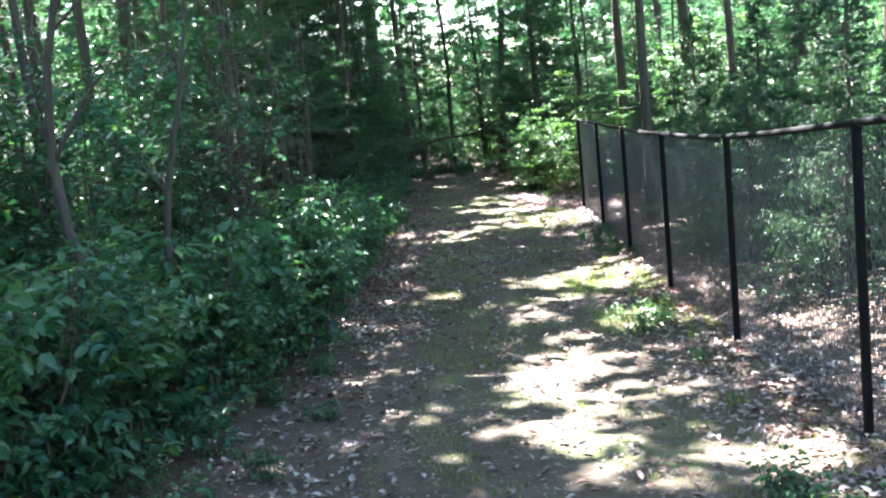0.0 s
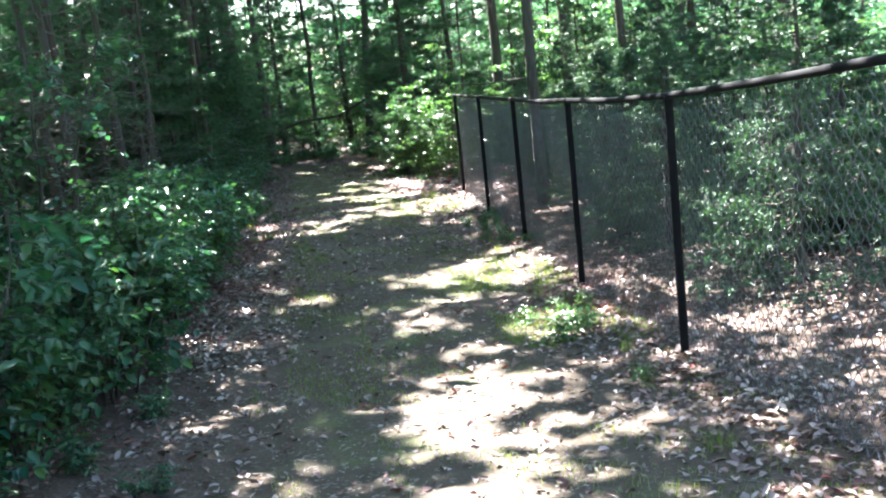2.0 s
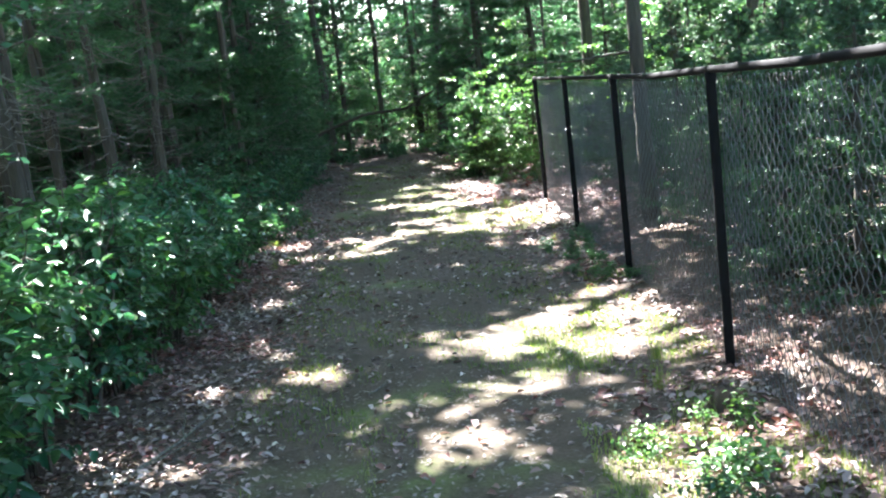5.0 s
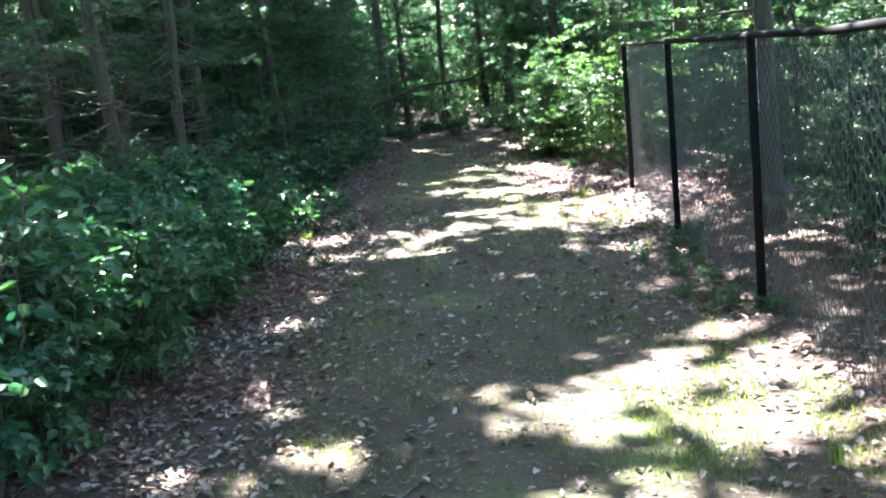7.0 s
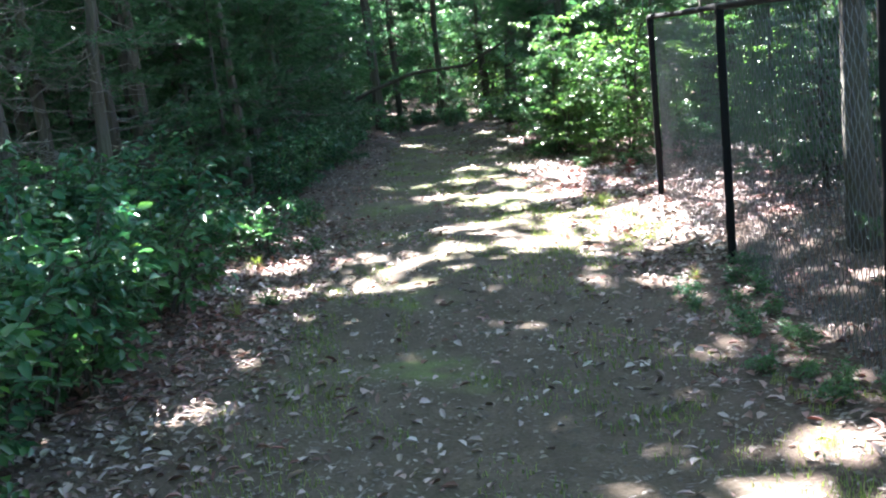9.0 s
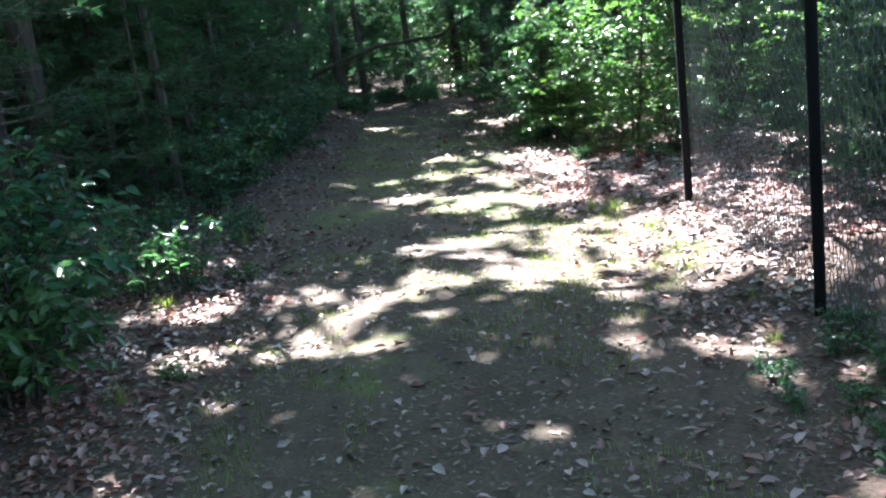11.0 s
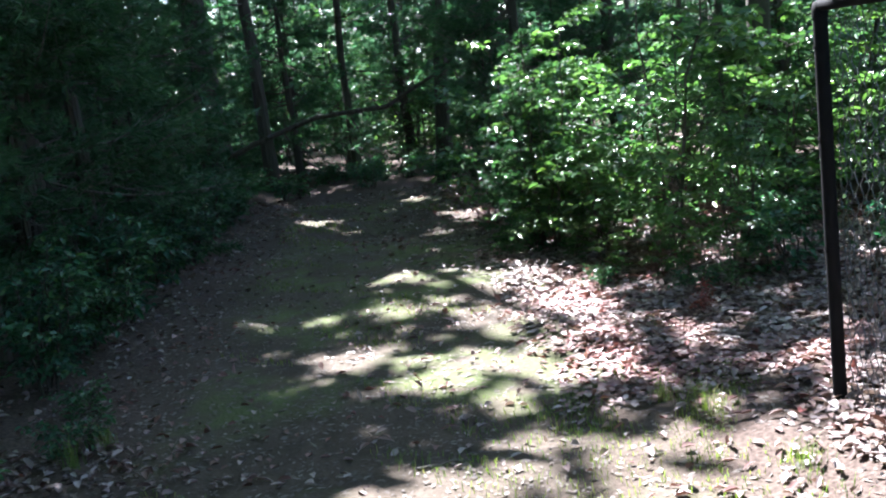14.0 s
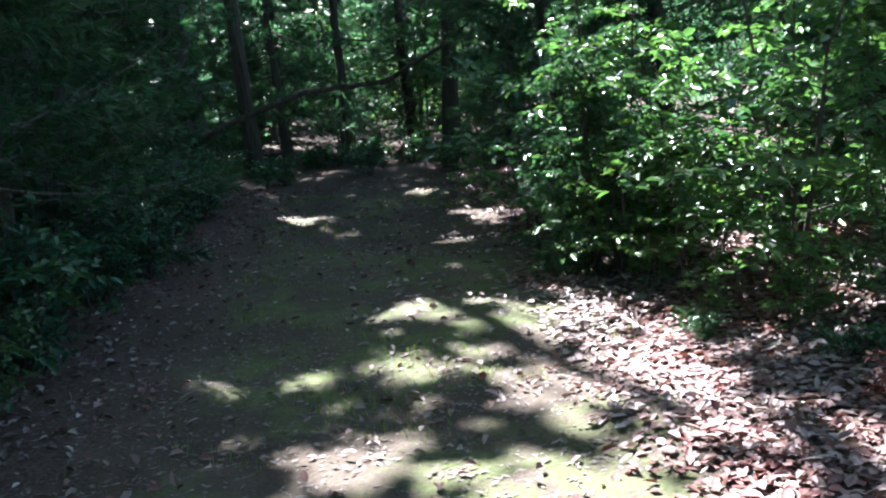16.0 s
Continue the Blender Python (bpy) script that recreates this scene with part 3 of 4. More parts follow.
# ---------------------------------------------------------------- tall trees: trunk, bare limbs and a high crown
def tall_tree(x, y, r, height, crown_from=6.5, crown_r=3.2, leaves=1700, limbs=7, label="tall straight pine trunk with bare lower limbs and high crown"):
    thing = tagged(new("tall_tree"), label, "tree", "tall trees of the wood")
    z0 = float(ground_z(x, y))
    thing.location = (x, y, z0)
    lean = rng.normal(0, 0.5, 2)
    line = bent((0, 0, -0.2), (lean[0], lean[1], height), 12, 0, 0.03)
    rad = np.linspace(r, r * 0.25, 12); rad[0] *= 1.35
    part("trunk", mesh_of("trunk", *tube(line, rad, 12), PINE_BARK, True), thing)
    def limb_part(path, radii):
        part("limb", mesh_of("limb", *tube(path, radii, 5), PINE_BARK, True), thing)
    for q in range(limbs):
        z = rng.uniform(1.6, crown_from + 2); th = rng.uniform(0, 2 * np.pi); ln = rng.uniform(0.4, 1.6)
        a = np.array([lean[0] * z / height, lean[1] * z / height, z])
        limb_part(bent(a, a + [math.cos(th) * ln, math.sin(th) * ln, rng.uniform(-0.1, 0.3)], 5, 0.05, 0.03), np.linspace(0.018, 0.004, 5))
    for q in range(9):
        z = rng.uniform(crown_from, height - 1); th = rng.uniform(0, 2 * np.pi); ln = crown_r * rng.uniform(0.6, 1)
        a = np.array([lean[0] * z / height, lean[1] * z / height, z])
        limb_part(bent(a, a + [math.cos(th) * ln, math.sin(th) * ln, rng.uniform(0.2, 1.2)], 5, 0.1, 0.05), np.linspace(0.05, 0.01, 5))
    c = np.array([lean[0], lean[1], (crown_from + height) / 2])
    hubs = unit(rng.normal(size=(46, 3))) * rng.uniform(0.25, 1, (46, 1)) ** 0.5 * [crown_r, crown_r, (height - crown_from) / 2] + c
    p = hubs[rng.integers(46, size=leaves)] + rng.normal(0, 0.55, (leaves, 3)) * [1, 1, 0.6]
    # the added shade sprays nearest this tree go into its crown
    own = SHADE_SPRAYS[np.argmin((SHADE_SPRAYS[:, None, :2] - TREES[None]) ** 2 @ np.ones(2), 1) == len(grown)] if len(grown) < len(TREES) else SHADE_SPRAYS[:0]
    grown.append(thing)
    p = p[~sunlit(p + [x, y, z0]) & (rng.uniform(size=len(p)) < dapple_share(p + [x, y, z0]))]
    p = np.concatenate([p, own - [x, y, z0]])
    m = len(p)
    v, f = leaf_set(p, scatter_dirs(m, 0.35), unit(rng.normal(0, 0.5, (m, 3)) + [0, 0, 1]), rng.uniform(0.28, 0.46, m), rng.uniform(0.18, 0.3, m), simple=True)
    tagged(part("crown", mesh_of("crown", v, f, CROWN_LEAF), thing), kind="stuff")
    return thing


# those that can be told apart along the walk: x, y, radius
MARKED = [(3.75, 18.3, 0.095), (6.4, 26, 0.17), (8.1, 25, 0.11), (9.0, 26.3, 0.24), (9.7, 25.6, 0.2), (11.1, 26, 0.34), (7.2, 33, 0.12),
          (-4.6, 23.5, 0.10), (-3.95, 23.2, 0.08), (-3.7, 24.6, 0.07), (-2.76, 23.7, 0.14), (-1.75, 24.4, 0.06), (-1.95, 26.2, 0.08),
          (-1.7, 35.2, 0.26), (-0.9, 36.0, 0.12), (0.6, 37.5, 0.08), (2.2, 36.3, 0.14), (4.9, 27.6, 0.13), (3.97, 27.0, 0.032), 
          (-3.4, 10.4, 0.05), (-4.2, 14.0, 0.08), (-2.9, 17.2, 0.06), (-5.2, 18.6, 0.10), (-6.2, 12.0, 0.10)]
# the rest of the wood, all round
filler = []
while len(filler) < 50:
    x, y = rng.uniform(-17, 20), rng.uniform(-12, 60)
    if (-3.4 < x < 6.0 and y < 38) or any((x - a) ** 2 + (y - b) ** 2 < 9 for a, b in filler):
        continue
    filler.append((x, y))
TREES = np.array([(x, y) for x, y, r in MARKED] + filler)
# unseen leaf sprays added to shade the trail, left out over the flecks above
cx, cy = np.meshgrid(np.arange(-9, 7.5, 0.17), np.arange(-1, 37, 0.17))
C = np.stack([cx.ravel(), cy.ravel(), np.full(cx.size, -0.8)], 1)
C = np.concatenate([C, C + [0.08, 0.08, 0]])
C[:, :2] += rng.uniform(-0.08, 0.08, (len(C), 2))
C = C + TO_SUN * ((rng.uniform(8.0, 15.0, len(C)) + 0.8) / TO_SUN[2])[:, None]
SHADE_SPRAYS = C[~sunlit(C) & (rng.uniform(size=len(C)) < dapple_share(C))]
grown = []
for x, y, r in MARKED:
    tall_tree(x, y, r, rng.uniform(13, 16))
for x, y in filler:
    tall_tree(x, y, rng.uniform(0.04, 0.09), rng.uniform(12.5, 16.5), crown_r=4.0, leaves=2100)

# ---------------------------------------------------------------- low growth
dense = [shrub(h, s, 8, tw, 10, 0.085, 0.048, SHRUB_LEAF, "dense dark green shrub with oval leaves on the trail's edge") for h, s, tw in ((1.15, 0.62, 115), (1.35, 0.7, 130), (0.95, 0.6, 105))]
low = [shrub(h, s, 6, tw, 7, 0.085, 0.045, SHRUB_LEAF, "low leafy green shrub growing in dead leaves") for h, s, tw in ((0.55, 0.4, 50), (0.7, 0.45, 60))]
weed = [shrub(h, s, 6, tw, 7, 0.06, 0.04, BRIGHT_LEAF, "low bright green weeds beside the fence", 0.12, 0.1) for h, s, tw in ((0.2, 0.32, 45), (0.26, 0.3, 40))]
bright = [sapling(h, r, n, "sunlit broadleaf sapling with level sprays of bright green leaves") for h, r, n in ((2.5, 0.85, 3), (3.2, 0.95, 3), (1.7, 0.75, 3))]
airy = [shrub(h, s, 6, tw, 9, 0.095, 0.055, SHRUB_LEAF, "tall thin understory shrub with scattered leaves", 0.15, 0.25, True) for h, s, tw in ((2.6, 0.9, 130), (3.4, 1.0, 150))]


def spread_out(kinds, spots):
    """Puts things at spots (x, y, scale), the first of each kind being the built one itself."""
    used = set()
    for x, y, s in spots:
        k = int(rng.integers(len(kinds)))
        m = place(kinds[k], x, y, scale=s)
        if k in used:
            copy_thing(kinds[k], m)
        else:
            kinds[k].matrix_basis = m
            used.add(k)
    for k in range(len(kinds)):
        if k not in used:
            kinds[k].matrix_basis = place(kinds[k], -6 - k, 20 + k)


def left_edge(y):
    return float(np.interp(y, [3, 6, 9, 11, 15, 18.5, 20.5], [-1.9, -1.6, -1.22, -0.95, -0.75, -0.85, -1.25]))


spots = []
for y in np.arange(4.2, 20.2, 0.62):
    for off in (0.5, 1.2):
        spots.append((left_edge(y) - off + rng.uniform(-0.15, 0.15), y + rng.uniform(-0.25, 0.25), rng.uniform(0.85, 1.1) + 0.1 * (y < 13)))
spots += [(-1.2 + rng.uniform(-0.12, 0.12), y, rng.uniform(0.6, 0.85)) for y in np.arange(23.8, 32.5, 0.95)]
spread_out(dense, spots)
spots = [(-1.3, 5.6, 0.7), (-1.7, 6.3, 0.9), (-1.35, 7.3, 0.7), (-1.6, 8.0, 0.9), (-1.25, 8.7, 0.8), (-2.0, 5.2, 1.0), (-1.9, 7.2, 1.1), (-1.0, 9.9, 0.7), (-0.95, 6.6, 0.5), (-1.1, 4.6, 0.8), (-0.8, 8.2, 0.5), (-0.95, 21.2, 1.25), (-1.3, 21.9, 1.35), (-1.2, 20.6, 1.2), (-0.75, 22.6, 0.7), (-1.9, 21.3, 1.1), (-1.6, 22.9, 0.9), (-2.4, 22.3, 1.0), (-0.9, 23.3, 0.6), (2.5, 26.8, 0.8), (2.35, 27.7, 0.8), (2.6, 25.0, 0.6), (3.1, 24.2, 0.6)]
spots += [(rng.uniform(3.3, 9), rng.uniform(22.5, 33), rng.uniform(0.7, 1.3)) for k in range(22)]
spots += [(rng.uniform(-7, -2.5), rng.uniform(20, 33), rng.uniform(0.7, 1.2)) for k in range(14)]
spots += [(x + rng.uniform(-0.3, 0.3), 34.6 + rng.uniform(-0.5, 2.2), rng.uniform(0.9, 1.6)) for x in np.arange(-1.2, 4.5, 0.35)]
spots += [(-1.35, y, rng.uniform(0.7, 1.0)) for y in (24.6, 25.8, 27.4, 28.6, 30.2, 31.6)]
spots += [(rng.uniform(2.25, 3.1), y, rng.uniform(0.28, 0.45)) for y in np.arange(15.4, 18.5, 0.18)]
spread_out(low, spots)
RUST_LEAF = island_tones("withered_leaf", [(0, (0.12, 0.035, 0.03)), (1, (0.22, 0.06, 0.045))], 0.6, 0.2)
spread_out([shrub(0.42, 0.25, 4, 22, 6, 0.08, 0.04, RUST_LEAF, "withered sprig with rust-red leaves in dead leaves", 0.05)], [(2.95, 23.75, 0.45), (3.05, 22.95, 0.35), (3.4, 23.3, 0.4)])
spread_out(weed, [(2.3, 11.0, 0.8), (2.1, 10.6, 0.7), (2.45, 11.7, 0.8), (1.95, 11.3, 0.7), (1.9, 5.4, 1.0), (2.1, 5.0, 1.0), (2.3, 9.2, 0.5), (-0.55, 21.1, 0.7), (-0.5, 18.9, 0.6)])
spots = [(3.3, 25.5, 0.95), (3.85, 25.0, 0.9), (3.15, 26.6, 1.0), (3.7, 26.6, 1.05), (4.4, 26.1, 1.0), (3.0, 27.7, 0.95), (5.2, 27.0, 0.9), (3.6, 28.6, 1.0), (3.2, 29.6, 0.9), (2.9, 25.9, 0.6), (2.75, 26.6, 0.5), (3.15, 25.1, 0.5), (3.5, 24.5, 0.45), (4.6, 27.4, 1.0), (5.6, 25.4, 0.9)]
spots += [(3.0, 24.75, 0.22), (2.75, 25.3, 0.2), (3.3, 24.0, 0.2), (2.6, 26.1, 0.22), (2.4, 27.5, 0.95), (2.4, 28.8, 1.0), (2.55, 26.8, 0.75)]
spots += [(rng.uniform(5.5, 13), rng.uniform(23, 38), rng.uniform(0.9, 1.4)) for k in range(18)]
spots += [(rng.uniform(-1.5, 4), rng.uniform(36, 42), rng.uniform(0.6, 1.1)) for k in range(12)]
spread_out(bright, spots)
spots = [(left_edge(y) - rng.uniform(1.6, 3.6), y, rng.uniform(0.85, 1.2)) for y in np.arange(4.5, 14.0, 0.3)]
spots += [(rng.uniform(-9, -4.5), rng.uniform(4, 34), rng.uniform(0.9, 1.3)) for k in range(16)]
spots += [(rng.uniform(7, 13), rng.uniform(8, 26), rng.uniform(0.9, 1.3)) for k in range(12)]
spread_out(airy, spots)

pines = [pine(h, r, f, w, "young pine with soft green needles and bare lower twigs", 0.13, 0.0075, 16, dead=d, density=7.5) for h, r, f, w, d in ((5.2, 1.35, 0.4, 15, 6), (6.0, 1.5, 1.1, 15, 16), (4.2, 1.2, 0.25, 14, 0))]
spots = [(-1.95, 24.3, 0.55), (-1.85, 25.6, 1.0), (-1.80, 27.2, 1.0), (-1.90, 28.8, 1.0), (-2.00, 30.4, 1.05), (-2.4, 32.2, 1.0), (-3.2, 24.8, 1.0), (-3.4, 27.0, 1.1), (-3.6, 29.6, 1.1), (-4.6, 25.6, 1.1)]
spots += [(-2.9, 22.9, 0.95), (-4.3, 22.7, 1.1), (-5.4, 23.3, 1.2), (-3.6, 23.7, 1.1), (-5.6, 25.5, 1.2), (-6.6, 24.4, 1.3), (-6.4, 27.0, 1.3), (-2.9, 31.2, 1.0), (-2.0, 26.4, 1.1), (-2.5, 24.9, 1.0), (-1.9, 29.6, 1.1)]
spots += [(-2.7, 28.0, 1.1), (-1.7, 33.6, 0.8), (2.45, 26.9, 0.45), (5.6, 30.5, 0.9), (-4.0, 9.0, 0.9), (6.2, 23.5, 1.2), (7.6, 21.6, 1.2), (5.5, 28.4, 1.0), (8.2, 27.0, 1.3), (3.9, 33.4, 1.1), (1.7, 38.0, 1.3), (-0.5, 37.0, 1.2), (-2.3, 31.9, 1.0), (-2.6, 33.4, 1.2), (-3.4, 34.2, 1.3), (-1.9, 35.4, 1.0), (3.1, 31.4, 1.1), (3.3, 32.8, 1.3), (2.9, 34.2, 1.1), (4.4, 31.6, 1.3), (-3.6, 31.8, 1.3), (-2.6, 29.2, 1.2), (-3.0, 26.0, 1.2)]
spread_out(pines, spots)
bare_pines = [pine(h, r, f, w, "young pine with bare grey dead branches below a thin crown", 0.13, 0.0075, 10, dead=d, density=4) for h, r, f, w, d in ((7.0, 1.3, 2.8, 7, 60), (6.2, 1.2, 2.4, 6, 48))]
spots = [(-2.7, 16.6, 1.0), (-3.3, 18.0, 1.05), (-2.6, 19.6, 0.95), (-3.6, 20.6, 1.0), (-4.2, 16.4, 1.1), (-4.8, 18.8, 1.1), (-5.4, 21.0, 1.1), (-3.2, 14.4, 0.95), (-5.0, 14.2, 1.1), (-6.2, 17.0, 1.2), (-2.5, 21.4, 0.9), (-3.4, 22.4, 1.0), (-6.8, 20.0, 1.2)]
spread_out(bare_pines, spots)

far_pines = [pine(h, r, f, w, "tall green pine deep in the wood", 0.3, 0.024, 6, SUNLIT_NEEDLE, "pine_tree", reach=0.45, density=3) for h, r, f, w in ((7.5, 2.0, 0.4, 13), (9.0, 2.3, 1.0, 14))]
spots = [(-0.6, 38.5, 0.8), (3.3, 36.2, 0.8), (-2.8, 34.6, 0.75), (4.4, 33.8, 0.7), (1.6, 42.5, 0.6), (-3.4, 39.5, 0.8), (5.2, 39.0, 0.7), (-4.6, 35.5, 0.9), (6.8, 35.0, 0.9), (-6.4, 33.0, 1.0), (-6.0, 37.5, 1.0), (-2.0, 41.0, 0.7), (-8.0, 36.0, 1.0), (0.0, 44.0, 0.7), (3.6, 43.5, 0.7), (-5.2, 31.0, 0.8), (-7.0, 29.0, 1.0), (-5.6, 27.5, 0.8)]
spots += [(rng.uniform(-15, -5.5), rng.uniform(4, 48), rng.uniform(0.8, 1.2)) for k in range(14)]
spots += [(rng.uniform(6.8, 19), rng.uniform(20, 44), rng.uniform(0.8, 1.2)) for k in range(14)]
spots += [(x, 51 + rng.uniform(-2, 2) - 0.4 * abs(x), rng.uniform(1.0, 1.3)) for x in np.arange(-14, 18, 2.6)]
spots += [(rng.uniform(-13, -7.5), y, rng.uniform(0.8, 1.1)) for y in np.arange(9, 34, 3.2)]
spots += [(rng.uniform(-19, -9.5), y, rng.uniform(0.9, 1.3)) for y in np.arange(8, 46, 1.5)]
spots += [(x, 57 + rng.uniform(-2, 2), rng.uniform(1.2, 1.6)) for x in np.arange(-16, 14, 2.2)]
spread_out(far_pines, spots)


def leafy_tree(height, radius, count):
    thing = tagged(new("broadleaf_tree"), "slender broadleaf tree deep in the wood", "tree", "broadleaf trees of the wood")
    line = bent((0, 0, -0.15), (rng.normal(0, 0.3), rng.normal(0, 0.3), height), 9, 0, 0.05)
    part("trunk", mesh_of("trunk", *tube(line, np.linspace(0.07, 0.015, 9), 8), PINE_BARK, True), thing)
    hubs = []
    for q in range(16):
        z = rng.uniform(0.8, height); th = rng.uniform(0, 2 * np.pi); ln = radius * rng.uniform(0.5, 1)
        a = line[min(8, int(z / height * 8))]
        b = a + [math.cos(th) * ln, math.sin(th) * ln, rng.uniform(0.1, 0.6)]
        part("limb", mesh_of("limb", *tube(bent(a, b, 5, 0, 0.04), np.linspace(0.025, 0.006, 5), 5), TWIG_BARK, True), thing)
        hubs += [a * 0.5 + b * 0.5, b, b + rng.normal(0, 0.3, 3)]
    hubs = np.array(hubs)
    p = hubs[rng.integers(len(hubs), size=count)] + rng.normal(0, 0.32, (count, 3)) * [1, 1, 0.7]
    v, f = leaf_set(p, scatter_dirs(count, 0.4), unit(rng.normal(0, 0.5, (count, 3)) + [0, 0, 1]), rng.uniform(0.11, 0.2, count), rng.uniform(0.07, 0.12, count), simple=True)
    tagged(part("foliage", mesh_of("foliage", v, f, BRIGHT_LEAF), thing), kind="stuff")
    return thing


broad = [leafy_tree(6.5, 1.9, 1700), leafy_tree(5.0, 1.6, 1400)]
spots = [(0.4, 39.5, 0.7), (1.9, 38.6, 0.6), (-1.6, 38.0, 0.8), (2.9, 40.5, 0.9), (6.4, 28.0, 0.9), (7.4, 24.5, 0.9), (8.6, 28.6, 1.0), (7.6, 30.6, 1.0)]
spots += [(rng.uniform(-14, -5.5), rng.uniform(2, 44), rng.uniform(0.8, 1.2)) for k in range(16)]
spots += [(rng.uniform(7.5, 18), rng.uniform(8, 46), rng.uniform(0.8, 1.2)) for k in range(22)]
spots += [(x, 47 + rng.uniform(-2, 4), rng.uniform(0.8, 1.1)) for x in np.arange(-14, 18, 2.0)]
spots += [(rng.uniform(-10, 12), rng.uniform(-11, -3), 1.1) for k in range(10)]
spots += [(rng.uniform(-9.0, -4.0), y, rng.uniform(0.8, 1.1)) for y in np.arange(6, 12.5, 0.8)]
spread_out(broad, spots)

# the wood goes on in the distance, all round
n = 80000
th = rng.uniform(0, 2 * np.pi, 1600); rr = rng.uniform(38, 60, 1600)
hubs = np.stack([2 + rr * np.cos(th) * 0.85, 14 + rr * np.sin(th), rng.uniform(-0.5, 3.8, 1600) ** 2], 1)
p = hubs[rng.integers(1600, size=n)] + rng.normal(0, 1.3, (n, 3)) * [1, 1, 0.8]
p = p[p[:, 2] > -0.6]
n = len(p)
v, f = leaf_set(p, scatter_dirs(n, 0.5), unit(rng.normal(0, 0.6, (n, 3)) + [0, 0, 0.7]), rng.uniform(0.5, 1.1, n), rng.uniform(0.35, 0.7, n), simple=True)
tagged(new("distant_woods", mesh_of("distant_woods", v, f, NEEDLE)), "dense green foliage of the far woods", "woods", kind="stuff")

spruces = [pine(h, r, 0.15, w, "young spruce with drooping green boughs behind the fence", 0.075, 0.0095, 13, SPRUCE_NEEDLE, "spruce_tree", 0.8, density=10) for h, r, w in ((2.9, 1.0, 19), (3.6, 1.15, 21))]
spread_out(spruces, [(4.2, 10.8, 0.85), (4.0, 13.4, 0.8), (5.7, 15.4, 1.2), (4.2, 16.2, 0.75), (4.7, 12.3, 1.05), (4.5, 14.5, 1.05), (5.1, 16.3, 1.1), (5.8, 11.4, 1.2), (6.2, 14.0, 1.3), (5.6, 19.4, 1.0), (6.8, 17.6, 1.2), (3.95, 14.6, 0.85), (4.4, 15.6, 1.0), (5.0, 13.6, 1.2), (4.9, 17.4, 1.0), (5.6, 12.6, 1.2), (4.3, 20.7, 1.0), (5.1, 21.8, 1.2), (4.5, 22.9, 1.0), (6.0, 20.4, 1.3), (5.0, 19.0, 1.1), (5.9, 23.4, 1.2), (4.1, 17.3, 0.8)])


# ---------------------------------------------------------------- leaf litter, grass, twigs
def on_ground(n, x0, x1, y0, y1, keep):
    p = np.stack([rng.uniform(x0, x1, n), rng.uniform(y0, y1, n)], 1)
    p = p[keep(p[:, 0], p[:, 1])]
    return np.column_stack([p, ground_z(p[:, 0], p[:, 1])])


def litter_keep(x, y):
    side = np.clip((np.abs(x - 0.95) - 0.75) / 0.9, 0.11, 1)
    # fewer pale leaves past the fence: bare dark humus deepens the shade there
    side = np.where((x > 3.1) & (y < 20), side * 0.45, side)
    side = np.where((x > 2.0) & (np.abs(y - 16.7) < 1.9), side * 0.35, side)
    side = np.where((x < 0.6) & (y > 22.6), side * 0.22, side)
    side = np.where((x < 0.4) & (y < 11), side * 0.32, side)
    side = np.where((x > 0.9) & (x < 2.75) & (np.abs(y - 14.1) < 1.5), side * 0.25, side)
    side = np.where((x > 0.9) & (x < 2.8) & (np.abs(y - 20.8) < 1.5), side * 0.35, side)
    return rng.uniform(size=len(x)) < side


p = on_ground(150000, -5.6, 5.6, 1.0, 34.0, litter_keep)
n = len(p)
p[:, 2] += rng.uniform(0.004, 0.03, n)
v, f = leaf_set(p, scatter_dirs(n, 0.25), unit(rng.normal(0, 0.28, (n, 3)) + [0, 0, 1]), rng.uniform(0.035, 0.085, n), rng.uniform(0.022, 0.05, n), 0.28)
tagged(new("leaf_litter", mesh_of("leaf_litter", v, f, LITTER)), "dry brown dead leaves lying along the trail's edges", "leaf litter", kind="stuff")


p = on_ground(15000, 1.8, 4.8, 19.8, 27.0, lambda x, y: rng.uniform(size=len(x)) < np.clip((x - np.where(y < 22.2, 2.7, 1.7)) / 0.6, 0, 1))
n = len(p)
p[:, 2] += rng.uniform(0.01, 0.022, n)
v, f = leaf_set(p, scatter_dirs(n, 0.1), unit(rng.normal(0, 0.17, (n, 3)) + [0, 0, 1]), rng.uniform(0.04, 0.085, n), rng.uniform(0.03, 0.055, n), 0.15)
tagged(new("leaf_litter", mesh_of("leaf_litter", v, f, LITTER)), "pale dry leaves heaped beside the saplings in full sun", "leaf litter", kind="stuff")
p = on_ground(80000, -1.2, 3.4, 1.0, 34.0, lambda x, y: rng.uniform(size=len(x)) < 0.8)
n = len(p)
p[:, 2] += rng.uniform(0.002, 0.008, n)
v, f = leaf_set(p, scatter_dirs(n, 0.1), unit(rng.normal(0, 0.25, (n, 3)) + [0, 0, 1]), rng.uniform(0.012, 0.06, n), rng.uniform(0.006, 0.026, n), simple=True)
tagged(new("leaf_crumbs", mesh_of("leaf_crumbs", v, f, CRUMB)), "small broken leaf bits and needles trodden into the trail", "leaf litter", kind="stuff")


